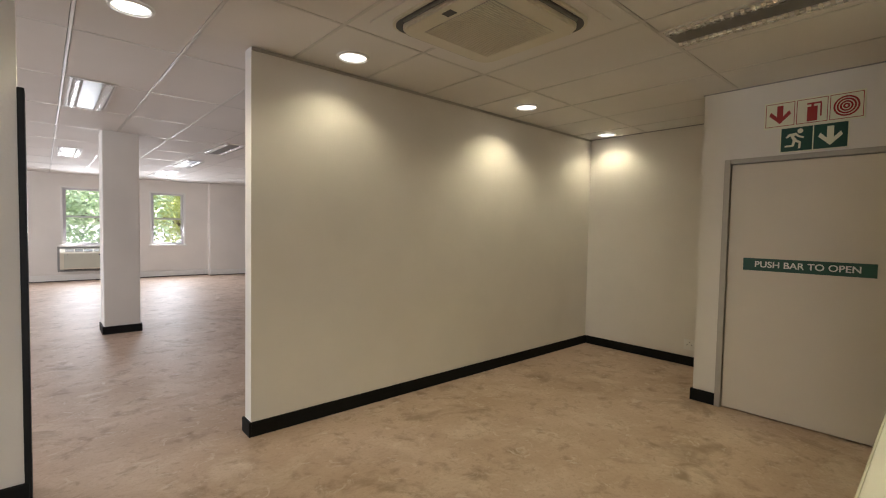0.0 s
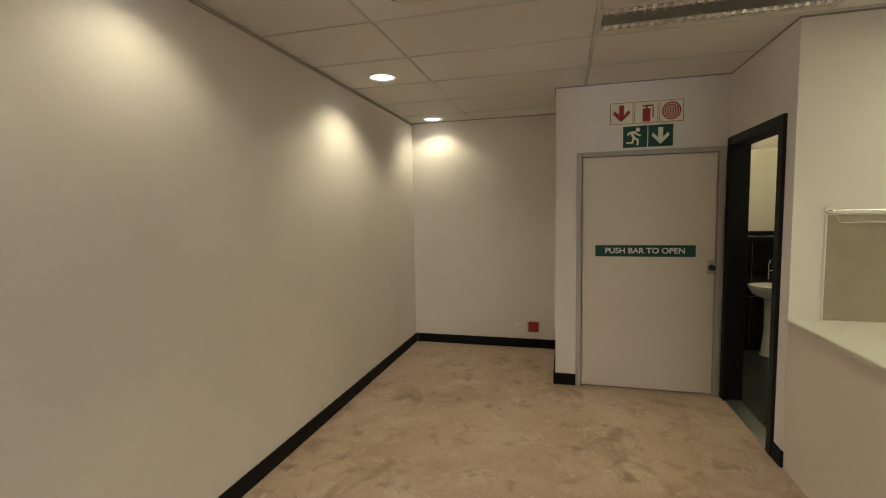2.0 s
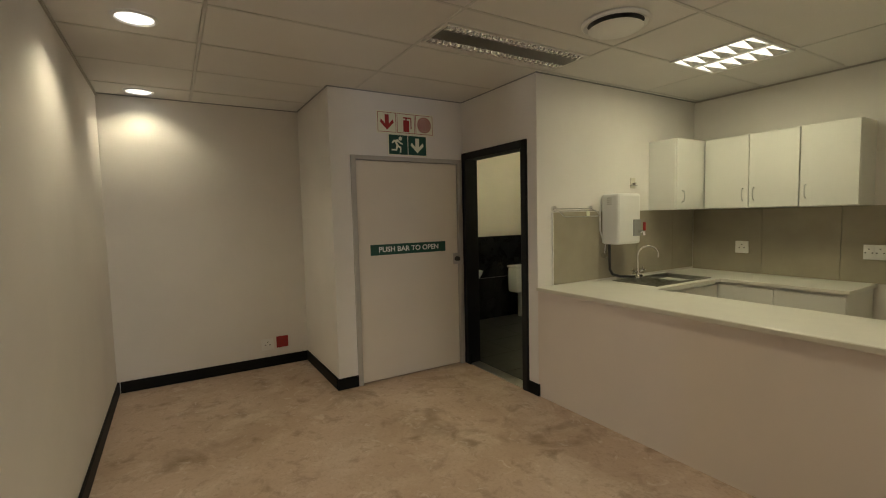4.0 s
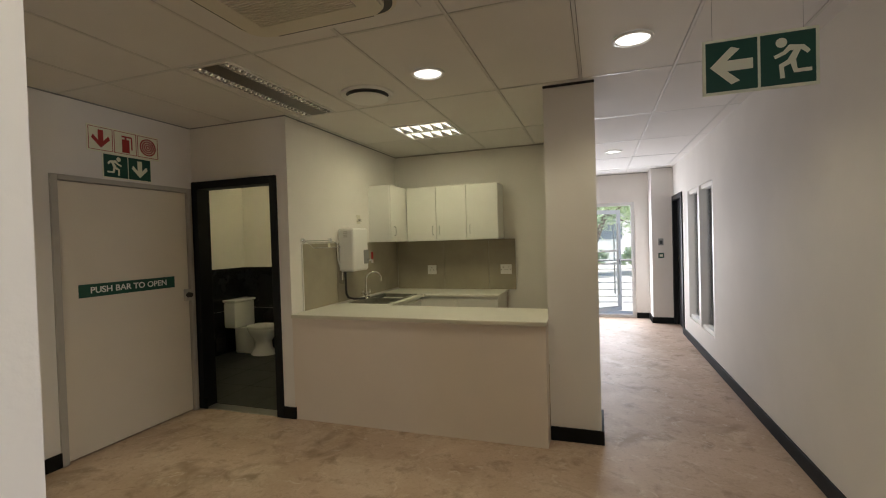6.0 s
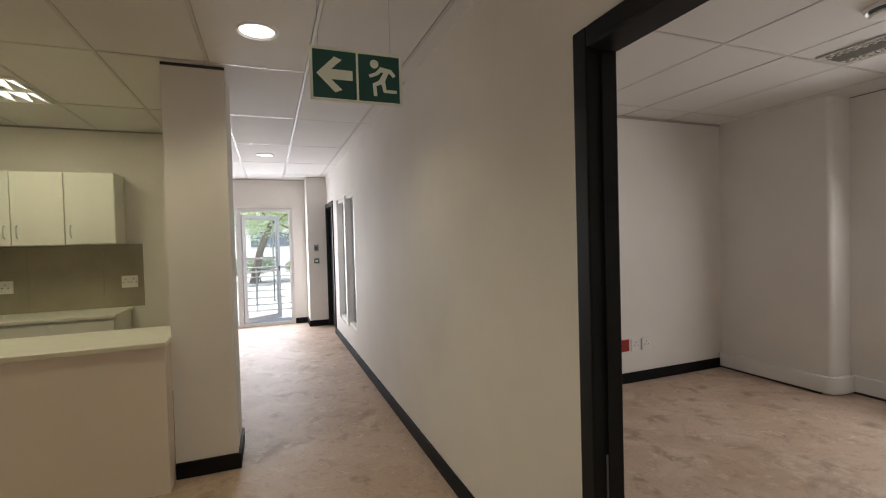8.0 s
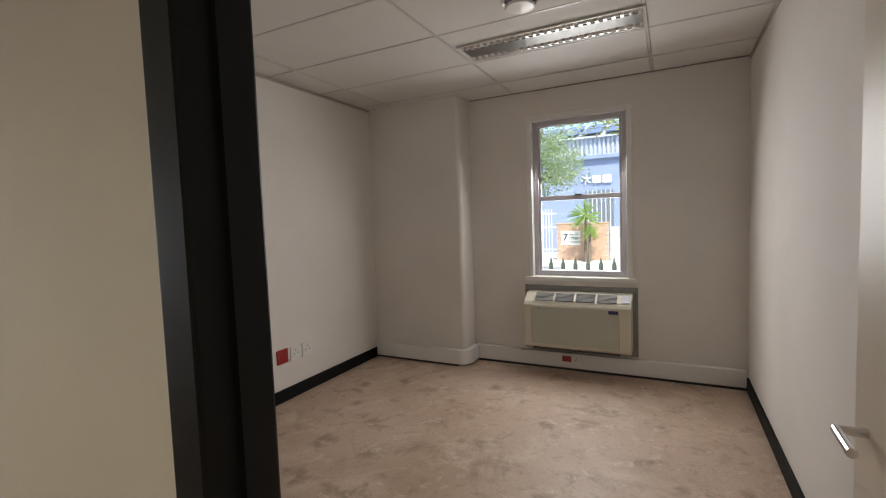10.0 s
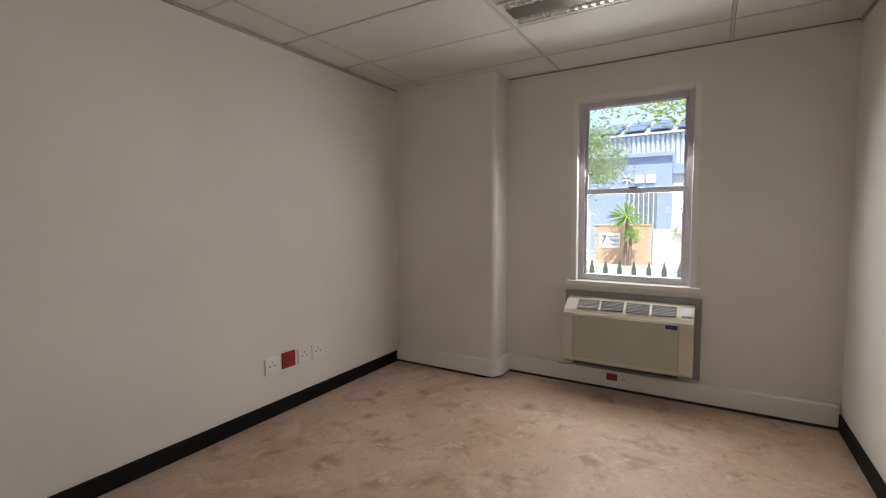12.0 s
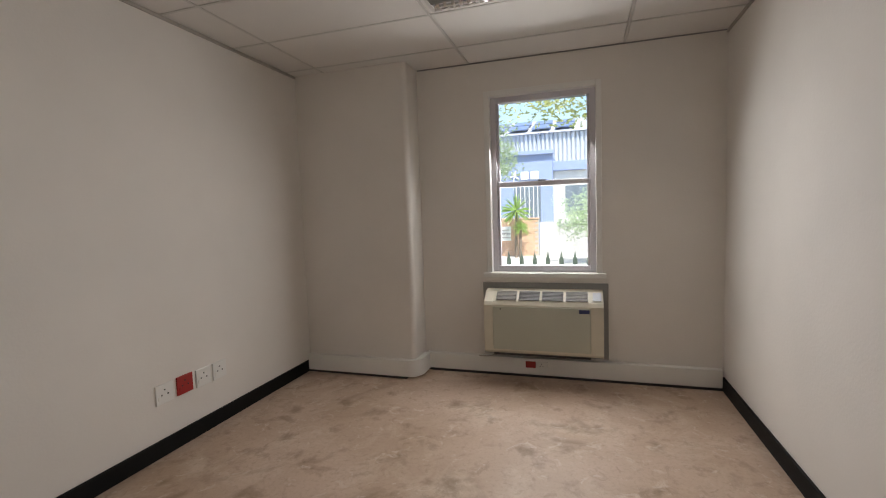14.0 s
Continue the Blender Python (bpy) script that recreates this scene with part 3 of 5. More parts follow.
# glazed entrance
w = thing("door_entrance", (1.28, -5.52, 0), "white aluminium glazed entrance, one door ajar", "glass door", kind="structure")
for x0, x1 in ((0.37, 0.43), (1.26, 1.34), (2.14, 2.20)):
    part("post", B(x0, x1, -5.56, -5.48, 0, 2.17, 0.004), M["alu"], w)
for x0, x1 in ((0.43, 1.26), (1.34, 2.14)):
    part("transom", B(x0, x1, -5.56, -5.48, 2.11, 2.17, 0.004), M["alu"], w)
    part("sill", B(x0, x1, -5.56, -5.48, 0, 0.055, 0.004), M["alu"], w)
part("pane", B(1.34, 2.14, -5.524, -5.516, 0.055, 2.11), M["glass"], w, "clear fixed pane").visible_shadow = False
d = thing("entrance_door", (1.26, -5.53, 0.06), "white aluminium glass door, half open outwards, with long bar handles", "glass door")
LW = 0.83
d.location = (0, 0, 0)
for n, u0, u1, z0, z1 in (("stile", -LW, -LW + 0.075, 0.02, 2.03), ("stile", -0.075, 0, 0.02, 2.03), ("rail", -LW + 0.075, -0.075, 1.95, 2.03), ("rail", -LW + 0.075, -0.075, 0.02, 0.11)):
    part(n, B(u0, u1, -0.02, 0.02, z0, z1, 0.003), M["alu"], d)
part("pane", B(-LW + 0.075, -0.075, -0.003, 0.003, 0.11, 1.95), M["glass"], d, "clear glass").visible_shadow = False
for z in (0.95, 1.2):
    part("band", B(-LW + 0.08, -0.08, 0.0035, 0.0045, z, z + 0.035), M["plastic"], d, "white manifestation strip")
for s in (-1, 1):
    hb = part("bar_handle", cyl(bmesh.new(), (-LW + 0.1, s * 0.06, 0.35), (-LW + 0.1, s * 0.06, 1.75), 0.014), M["steel"], d, "long steel bar handle", smooth=True)
    for z in (0.6, 1.5):
        part("bracket", cyl(bmesh.new(), (-LW + 0.1, s * 0.015, z), (-LW + 0.1, s * 0.06, z), 0.008), M["steel"], hb)
part("lock", B(-LW + 0.025, -LW + 0.05, 0.02, 0.026, 0.95, 1.05), M["dark"], d, "dark lock")
d.matrix_basis = pose(1.255, -5.55, 0.03, 0, 0, 38)

# ---------------- ceiling fittings ----------------
def downlight(x, y):
    t = thing("downlight", (0, 0, CEIL), "round recessed ceiling downlight, lit white", "downlight", "ceiling downlights")
    part("ring", lathe(bmesh.new(), [(0.092, CEIL), (0.115, CEIL), (0.113, CEIL - 0.008), (0.098, CEIL - 0.012), (0.092, CEIL - 0.004)], seg=32, caps=False), M["plastic"], t, "white trim ring", smooth=True)
    g = part("lens", lathe(bmesh.new(), [(0.0, CEIL - 0.002), (0.06, CEIL - 0.003), (0.092, CEIL - 0.002)], seg=32), M["lampglow"], t, "glowing lens")
    g.visible_shadow = False
    t.matrix_basis = pose(x, y, CEIL)
    return t


first = downlight(SPOTS[0][0], SPOTS[0][1])
for sx, sy, sp in SPOTS[1:]:
    copy_thing(first, pose(sx, sy, CEIL))


def fluorescent(x, y):
    """A recessed two-tube fitting 0.3 x 1.2 m, its length along y, louvres of bright metal."""
    t = thing("fluorescent_light", (0, 0, CEIL), "recessed twin-tube ceiling light with bright louvres, unlit", "ceiling light", "recessed tube lights")
    z = CEIL
    for n, x0, x1, y0, y1 in (("frame", -0.165, -0.15, -0.61, 0.61), ("frame", 0.15, 0.165, -0.61, 0.61), ("frame", -0.15, 0.15, -0.61, -0.59), ("frame", -0.15, 0.15, 0.59, 0.61)):
        part(n, B(x0, x1, y0, y1, z - 0.008, z + 0.003), M["tbar"], t)
    part("spine", B(-0.07, 0.07, -0.59, 0.59, z - 0.006, z + 0.002), M["spine"], t, "grey centre tray")
    for s in (-1, 1):
        c = s * 0.11
        part("reflector", B(c - 0.04, c + 0.04, -0.59, 0.59, z + 0.0006, z + 0.003), M["sash"], t, "grey reflector tray")
        bm = bmesh.new()
        for k in range(24):
            y0 = -0.565 + k * 0.0492
            prism(bm, [(c - 0.038, z + 0.001), (c - 0.014, z - 0.016), (c + 0.014, z - 0.016), (c + 0.038, z + 0.001)], 'y', y0, y0 + 0.02)
        part("louvre", bm, M["reflector"], t, "row of metal louvre blades")
        part("tube", cyl(bmesh.new(), (c, -0.58, z - 0.004), (c, 0.58, z - 0.004), 0.006), M["plastic"], t, "white tube")
    t.matrix_basis = pose(x, y, CEIL)
    return t


fl = fluorescent(3.32, 0.835)
for x, y in ((-2.96, 2.10), (0.71, 5.75), (2.55, 8.0), (2.55, 10.4), (0.71, 10.4), (2.55, 12.6), (4.4, 5.75), (4.4, 8.0)):
    copy_thing(fl, pose(x, y, CEIL))

# lit louvre panel above the kitchen
t = thing("panel_light", (2.66, -0.75, CEIL), "square ceiling panel light with white louvres, lit", "ceiling light")
part("diffuser", B(2.38, 2.94, -1.03, -0.47, CEIL - 0.001, CEIL + 0.002), M["panelglow"], t, "glowing backing")
for x0, x1, y0, y1 in ((2.365, 2.385, -1.05, -0.45), (2.935, 2.955, -1.05, -0.45), (2.385, 2.935, -1.05, -1.03), (2.385, 2.935, -0.47, -0.45)):
    part("frame", B(x0, x1, y0, y1, CEIL - 0.012, CEIL + 0.003), M["plastic"], t)
part("spine", B(2.385, 2.935, -0.765, -0.735, CEIL - 0.010, CEIL - 0.001), M["white"], t)
for j, (y0, y1) in enumerate(((-1.03, -0.77), (-0.73, -0.47))):
    for k in range(5):
        u = 2.388 + k * 0.11
        part("louvre", prism(bmesh.new(), [(u, y0), (u + 0.105, y0), (u + 0.052, y1)], 'z', CEIL - 0.009, CEIL - 0.002), M["reflector"], t, "triangular metal louvre")


def ceiling_vent(x, y, r, label):
    t = thing("ceiling_vent", (x, y, CEIL), label, "vent")
    part("collar", lathe(bmesh.new(), [(r * 0.82, CEIL + 0.001), (r * 1.0, CEIL + 0.001), (r * 1.0, CEIL - 0.01), (r * 0.93, CEIL - 0.02), (r * 0.82, CEIL - 0.012)], (x, y, 0), 36, caps=False), M["plastic"], t, "white collar", smooth=True)
    part("throat", lathe(bmesh.new(), [(0, CEIL - 0.0005), (r * 0.83, CEIL - 0.001)], (x, y, 0), 36), M["dark"], t, "dark throat")
    part("disc", lathe(bmesh.new(), [(0.0, CEIL - 0.05), (r * 0.72, CEIL - 0.047), (r * 0.80, CEIL - 0.038), (r * 0.72, CEIL - 0.03), (0.0, CEIL - 0.028)], (x, y, 0), 36), M["plastic"], t, "white valve disc", smooth=True)
    part("stem", cyl(bmesh.new(), (x, y, CEIL - 0.03), (x, y, CEIL), 0.012), M["grille"], t)
    return t


ceiling_vent(2.68, 0.535, 0.20, "round white air valve in the ceiling")
ceiling_vent(-2.35, 2.09, 0.105, "small round air valve in the office ceiling")

# ceiling cassette air conditioner
cx, cy = 2.32, 2.06
t = thing("ceiling_cassette", (cx, cy, CEIL), "cream square cassette air conditioner with a grille in the ceiling", "air conditioner")


def rounded(x, y, h, r, n=6):
    return [(x + sx * (h - r) + r * math.cos(a0 + i * math.pi / 2 / n), y + sy * (h - r) + r * math.sin(a0 + i * math.pi / 2 / n))
            for sx, sy, a0 in ((1, 1, 0), (-1, 1, math.pi / 2), (-1, -1, math.pi), (1, -1, 3 * math.pi / 2)) for i in range(n + 1)]


part("surround", prism(bmesh.new(), rounded(cx, cy, 0.50, 0.02), 'z', CEIL - 0.006, CEIL + 0.002), M["tile"], t)
part("body", prism(bmesh.new(), rounded(cx, cy, 0.435, 0.125, 10), 'z', CEIL - 0.022, CEIL - 0.004), M["cream"], t)
part("outlet", prism(bmesh.new(), rounded(cx, cy, 0.418, 0.115, 10), 'z', CEIL - 0.028, CEIL - 0.02), M["dark"], t, "dark air outlet slot round the panel")
for s in (-1, 1):
    part("flap", B(cx - 0.28, cx + 0.28, cy + s * 0.40 - 0.012, cy + s * 0.40 + 0.006, CEIL - 0.04, CEIL - 0.027, 0.002), M["spine"], t, "dark louvre flap")
    part("flap", B(cx + s * 0.40 - 0.012, cx + s * 0.40 + 0.006, cy - 0.28, cy + 0.28, CEIL - 0.04, CEIL - 0.027, 0.002), M["spine"], t, "dark louvre flap")
bm = prism(bmesh.new(), rounded(cx, cy, 0.384, 0.10, 10), 'z', CEIL - 0.056, CEIL - 0.026)
bmesh.ops.bevel(bm, geom=[e for e in bm.edges if all(v.co.z < CEIL - 0.05 for v in e.verts)], offset=0.012, segments=2, affect='EDGES')
part("panel", bm, M["cream"], t, smooth=True)
g = part("grille", B(cx - 0.265, cx + 0.265, cy - 0.265, cy + 0.265, CEIL - 0.059, CEIL - 0.05), M["grey"], t, "grey intake grille")
for k in range(30):
    y0 = cy - 0.262 + k * 0.0177
    part("slat", B(cx - 0.263, cx + 0.263, y0, y0 + 0.009, CEIL - 0.064, CEIL - 0.058), M["cream"], g)
part("badge", B(cx - 0.34, cx - 0.29, cy - 0.04, cy + 0.03, CEIL - 0.058, CEIL - 0.05), M["dark"], t, "small dark maker's plate")


# ---------------- signs ----------------
def arrow(along, up, s, pointing):
    """Outline of a thick arrow with a notched tail about (along, up)."""
    base = [(0.5, 0), (0.0, 0.5), (-0.2, 0.42), (0.1, 0.14), (-0.5, 0.14), (-0.5, -0.14), (0.1, -0.14), (-0.2, -0.42), (0.0, -0.5)]
    c, n = math.cos(pointing), math.sin(pointing)
    return [(along + s * (u * c - v * n), up + s * (u * n + v * c)) for u, v in base]


def runner(axis, w0, w1, a, z, s, flip, parent):
    """Plain exit pictogram: a running body drawn in one outline, and a round head."""
    body = [(0.20, 0.27), (0.02, 0.30), (-0.10, 0.16), (-0.28, 0.08), (-0.25, 0.01), (-0.05, 0.09), (0.04, 0.17), (0.10, 0.16), (-0.02, -0.04),
            (-0.18, -0.13), (-0.16, -0.44), (-0.07, -0.44), (-0.09, -0.19), (0.04, -0.13), (0.10, -0.34), (0.44, -0.34), (0.44, -0.26), (0.17, -0.26),
            (0.14, -0.05), (0.24, 0.17), (0.36, 0.06), (0.42, 0.12), (0.30, 0.26)]
    part("pictogram", prism(bmesh.new(), [(a + flip * s * u, z + s * v) for u, v in body], axis, w0, w1), M["signwhite"], parent, "cream running figure")
    ring = [(a + flip * s * (-0.13 + 0.11 * math.cos(i * math.pi / 8)), z + s * (0.36 + 0.11 * math.sin(i * math.pi / 8))) for i in range(16)]
    part("pictogram_head", prism(bmesh.new(), ring, axis, w0, w1), M["signwhite"], parent)


X0 = 4.722
t = thing("fire_equipment_sign", (X0, 0.955, 2.34), "cream sign with three red fire symbols above the exit door", "sign")
part("board", B(X0 - 0.006, X0, 0.655, 1.255, 2.335, 2.54, 0.001), M["signwhite"], t)
for y in (1.152, 0.955, 0.758):
    for y0, y1, z0, z1 in ((y - 0.093, y + 0.093, 2.347, 2.351), (y - 0.093, y + 0.093, 2.524, 2.528), (y - 0.093, y - 0.089, 2.351, 2.524), (y + 0.089, y + 0.093, 2.351, 2.524)):
        part("border", B(X0 - 0.0075, X0 - 0.006, y0, y1, z0, z1), M["red"], t, "thin red border")
part("arrow", prism(bmesh.new(), arrow(1.152, 2.437, 0.14, -math.pi / 2), 'x', X0 - 0.0085, X0 - 0.006), M["red"], t, "red arrow pointing down")
bm = bmesh.new()
box(bm, X0 - 0.0085, X0 - 0.006, 0.922, 0.983, 2.36, 2.468)
box(bm, X0 - 0.0085, X0 - 0.006, 0.945, 0.96, 2.465, 2.485)
box(bm, X0 - 0.0085, X0 - 0.006, 0.90, 0.985, 2.485, 2.497)
box(bm, X0 - 0.0085, X0 - 0.006, 0.897, 0.906, 2.39, 2.485)
part("symbol", bm, M["red"], t, "red extinguisher symbol")
bm = bmesh.new()
for r in (0.014, 0.032, 0.05, 0.068):
    n = 28
    for i in range(n):
        a0, a1 = 2 * math.pi * i / n, 2 * math.pi * (i + 1) / n
        prism(bm, [(0.758 + q * math.cos(a), 2.437 + q * math.sin(a)) for q, a in ((r - 0.0055, a0), (r + 0.0055, a0), (r + 0.0055, a1), (r - 0.0055, a1))], 'x', X0 - 0.0085, X0 - 0.006)
part("coil", bm, M["red"], t, "red hose reel rings")
t = thing("exit_sign", (X0, 0.94, 2.14), "green sign with running figure and down arrow", "sign")
part("board", B(X0 - 0.006, X0, 0.735, 1.145, 2.137, 2.333, 0.001), M["signwhite"], t)
for y0, y1 in ((0.944, 1.137), (0.743, 0.936)):
    part("field", B(X0 - 0.0075, X0 - 0.006, y0, y1, 2.145, 2.325), M["green"], t, "green field")
runner('x', X0 - 0.009, X0 - 0.0075, 1.04, 2.235, 0.165, 1, t)
part("arrow", prism(bmesh.new(), arrow(0.84, 2.235, 0.14, -math.pi / 2), 'x', X0 - 0.009, X0 - 0.0075), M["signwhite"], t, "cream arrow pointing down")

# hanging exit sign
t = thing("hanging_exit_sign", (0.415, 1.54, 2.335), "green hanging exit sign with arrow and running figure", "sign")
SY = 1.54
part("board", B(0.210, 0.607, SY - 0.008, SY, 2.113, 2.337, 0.002), M["signwhite"], t)
for x0, x1 in ((0.223, 0.404), (0.414, 0.595)):
    part("field", B(x0, x1, SY, SY + 0.0015, 2.125, 2.325), M["green"], t, "green field")
part("arrow", prism(bmesh.new(), arrow(0.505, 2.225, 0.15, 0), 'y', SY + 0.0015, SY + 0.003), M["signwhite"], t, "cream arrow")
runner('y', SY + 0.0015, SY + 0.003, 0.312, 2.225, 0.172, -1, t)
for x in (0.26, 0.57):
    part("cord", cyl(bmesh.new(), (x, SY - 0.004, 2.33), (x, SY - 0.004, CEIL - 0.02), 0.0008, seg=6), M["grille"], t, "thin cord")
    part("hook", lathe(bmesh.new(), [(0.004, CEIL - 0.055), (0.008, CEIL - 0.045), (0.008, CEIL - 0.012), (0.016, CEIL - 0.008), (0.016, CEIL + 0.003)], (x, SY - 0.004, 0), 12), M["dark"], t, "small dark ceiling hook")

# ---------------- sockets and panels on walls ----------------
def socket(axis, face, out, a, z, red=False, w=0.12, h=0.12, group="wall sockets"):
    t = thing("wall_socket", (face, a, z) if axis == 'x' else (a, face, z), "red dedicated power socket plate" if red else "white power socket plate on the wall", "socket", group)

    def pc(n, a0, a1, z0, z1, d0, d1, m, lab=""):
        q0, q1 = sorted((face + out * d0, face + out * d1))
        part(n, B(q0, q1, a0, a1, z0, z1, 0.002 if d1 > 0.006 else 0) if axis == 'x' else B(a0, a1, q0, q1, z0, z1, 0.002 if d1 > 0.006 else 0), m, t, lab)
    pc("plate", a - w / 2, a + w / 2, z - h / 2, z + h / 2, 0, 0.01, M["redsock"] if red else M["plastic"])
    for du, dz in ((0, 0.025), (-0.022, -0.005), (0.022, -0.005)):
        pc("pin_hole", a + du - 0.005, a + du + 0.005, z + dz - 0.005, z + dz + 0.005, 0.009, 0.0105, M["dark"], "dark pin hole")
    pc("switch", a + w * 0.28, a + w * 0.40, z - 0.035, z - 0.01, 0.009, 0.013, M["redsock"] if red else M["white"], "rocker switch")
    return t


socket('x', 5.81, -1, 2.12, 0.24)
socket('x', 5.81, -1, 1.97, 0.25, True)
socket('y', -0.095, 1, -2.38, 0.38)
socket('y', -0.095, 1, -2.53, 0.385, True)
socket('y', -0.095, 1, -2.68, 0.38)
socket('y', -0.095, 1, -2.82, 0.38)
socket('y', -1.935, 1, 3.11, 1.175, group="kitchen sockets")
socket('y', -1.935, 1, 2.155, 1.175, w=0.07, group="kitchen sockets")
socket('y', -1.935, 1, 2.085, 1.175, w=0.07, group="kitchen sockets")

t = thing("intercom_panel", (-0.01, -4.98, 1.42), "small grey access keypad on the lobby column", "keypad")
part("case", B(-0.05, 0.03, -4.98, -4.955, 1.36, 1.48, 0.004), M["grille"], t)
part("screen", B(-0.033, 0.013, -4.955, -4.953, 1.385, 1.445), M["dark"], t, "dark sensor window")
t = thing("exit_button", (-0.01, -4.98, 1.19), "green emergency release box on the lobby column", "button box")
part("case", B(-0.055, 0.035, -4.98, -4.945, 1.14, 1.23, 0.006), M["green"], t)
part("button", B(-0.035, 0.015, -4.945, -4.94, 1.165, 1.205, 0.002), M["signwhite"], t, "pale button")


# ---------------- fan-coil units ----------------
def fan_coil(name_label):
    """Built about the origin: back against x = 0, facing +x, centred on y."""
    t = thing("fan_coil_unit", (0, 0, 0), name_label, "air conditioner", "wall fan-coil units")
    part("backing_plate", B(0, 0.012, -0.52, 0.52, 0.18, 0.815, 0.002), M["grille"], t, "grey backing plate")
    prof = [(0.012, 0.25), (0.20, 0.25), (0.215, 0.27), (0.215, 0.655), (0.195, 0.685), (0.10, 0.755), (0.012, 0.765)]

    def slab(a, b, g=0.0):
        return prism(bmesh.new(), [(x + (g if x > 0.1 else 0), z) for x, z in prof], 'y', a, b)
    part("end_cap", slab(-0.475, -0.405, 0.006), M["cream"], t, "cream end cap")
    part("end_cap", slab(0.385, 0.475, 0.006), M["cream"], t, "cream end cap")
    part("body", slab(-0.405, 0.385), M["cream"], t)
    part("front_panel", B(0.214, 0.224, -0.40, 0.38, 0.285, 0.645, 0.004), M["fcpanel"], t, "pale green-grey front panel")
    part("kick_slot", B(0.05, 0.19, -0.40, 0.38, 0.228, 0.25), M["dark"], t, "dark intake slot")
    slope = Matrix.Translation((0.15, 0, 0.7235)) @ pose(0, 0, 0, 0, math.degrees(math.atan2(0.07, 0.095)), 0)
    for k in range(4):
        y0 = -0.375 + k * 0.188
        b = B(-0.05, 0.05, y0, y0 + 0.168, 0.0005, 0.004)
        b.transform(slope)
        g = part("grille", b, M["dark"] if k in (1, 2) else M["grey"], t, "dark outlet grille")
        for j in range(7):
            b = B(-0.05 + j * 0.0155, -0.05 + j * 0.0155 + 0.006, y0, y0 + 0.168, 0.004, 0.008)
            b.transform(slope)
            part("slat", b, M["grille"], g)
    b = B(-0.04, 0.045, 0.395, 0.46, 0.006, 0.012, 0.002)
    b.transform(slope)
    part("control_panel", b, M["sheet"], t, "small blue-grey control panel")
    part("label_plate", B(0.2245, 0.2255, 0.29, 0.37, 0.605, 0.635), M["navy"], t, "dark blue label")
    part("screw", cyl(bmesh.new(), (0.222, -0.335, 0.625), (0.2265, -0.335, 0.625), 0.006, seg=10), M["dark"], t)
    return t


fc = fan_coil("cream wall fan-coil unit with pale panel under the window")
fc.matrix_basis = pose(-4.20, 2.055, 0.0)
copy_thing(fc, pose(1.14, 15.0, 0.06, 0, 0, -90))

# trunking along the office window wall
t = thing("skirting_trunking", (-4.2, 1.6, 0), "white skirting trunking along the window wall", "trunking", kind="structure")
part("cover", B(-4.20, -4.145, 1.0, 3.392, 0.022, 0.165, 0.006), M["plastic"], t)
outl = [(-3.925, -0.077), (-3.87, -0.077)] + [(-3.925 - 0.07 + 0.125 * math.cos(a), 0.905 + 0.125 * math.sin(a)) for a in [i * math.pi / 20 for i in range(11)]] + [(-4.15, 1.03), (-4.15, 0.976)] + [(-3.995 + 0.071 * math.cos(a), 0.905 + 0.071 * math.sin(a)) for a in [math.pi / 2 - i * math.pi / 20 for i in range(11)]]
part("cover", prism(bmesh.new(), outl, 'z', 0.022, 0.165), M["plastic"], t, smooth=True)
# the gap is filled with a dark strip that paints its shade
part("gap", box(B(-4.20, -4.152, 1.0, 3.392, 0.0, 0.022), -3.925, -3.877, -0.077, 0.90, 0, 0.022), M["dark"], t, "dark strip drawn for the shade in the gap under the cover")
part("red_socket", B(-4.146, -4.137, 1.90, 1.985, 0.085, 0.14, 0.002), M["redsock"], t, "red socket")
s = part("socket", B(-4.146, -4.137, 2.0, 2.085, 0.085, 0.14, 0.002), M["plastic"], t, "white socket")
for dy, dz in ((0.03, 0.035), (0.02, 0.015), (0.042, 0.015)):
    part("pin_hole", B(-4.1372, -4.136, 2.0 + dy, 2.007 + dy, 0.085 + dz, 0.092 + dz), M["dark"], s)
t = thing("power_cable", (-4.15, 1.6, 0.17), "thin grey cable hanging below the fan-coil unit", "cable")
part("cord", tube(bmesh.new(), [(-4.03, 1.70, 0.235), (-4.05, 1.62, 0.20), (-4.08, 1.56, 0.185), (-4.13, 1.50, 0.168)], 0.006), M["grey"], t, smooth=True)
t = thing("skirting_trunking_hall", (1.5, 14.98, 0), "white skirting trunking along the far wall", "trunking", kind="structure")
part("cover", B(-4.20, 4.05, 14.945, 15.0, 0.022, 0.165, 0.006), M["plastic"], t)
# gap strips here are dark for the shade under the cover
part("gap", B(-4.20, 4.05, 14.95, 15.0, 0, 0.022), M["dark"], t)
part("cover", B(4.05, 7.2, 14.665, 14.72, 0.022, 0.165, 0.006), M["plastic"], t)
part("gap", B(4.05, 7.2, 14.67, 14.72, 0, 0.022), M["dark"], t)

# ---------------- kitchen ----------------
WT = 0.92
t = thing("bar_counter", (2.5, 0.0, WT), "cream laminate bar counter on the half wall", "counter")
part("top", B(1.395, 3.62, -0.32, 0.325, WT - 0.012, WT + 0.018, 0.006), M["counter"], t)
part("front_edge", B(1.398, 3.62, 0.3255, 0.331, WT - 0.014, WT + 0.014, 0.002), M["cream"], t, "cream edging strip")
t = thing("worktop", (3.3, -1.2, WT), "cream L-shaped kitchen worktop", "worktop")
bm = bmesh.new()
box(bm, 2.10, 3.62, -1.95, -1.37, WT - 0.03, WT, 0.004)
part("top", bm, M["counter"], t)
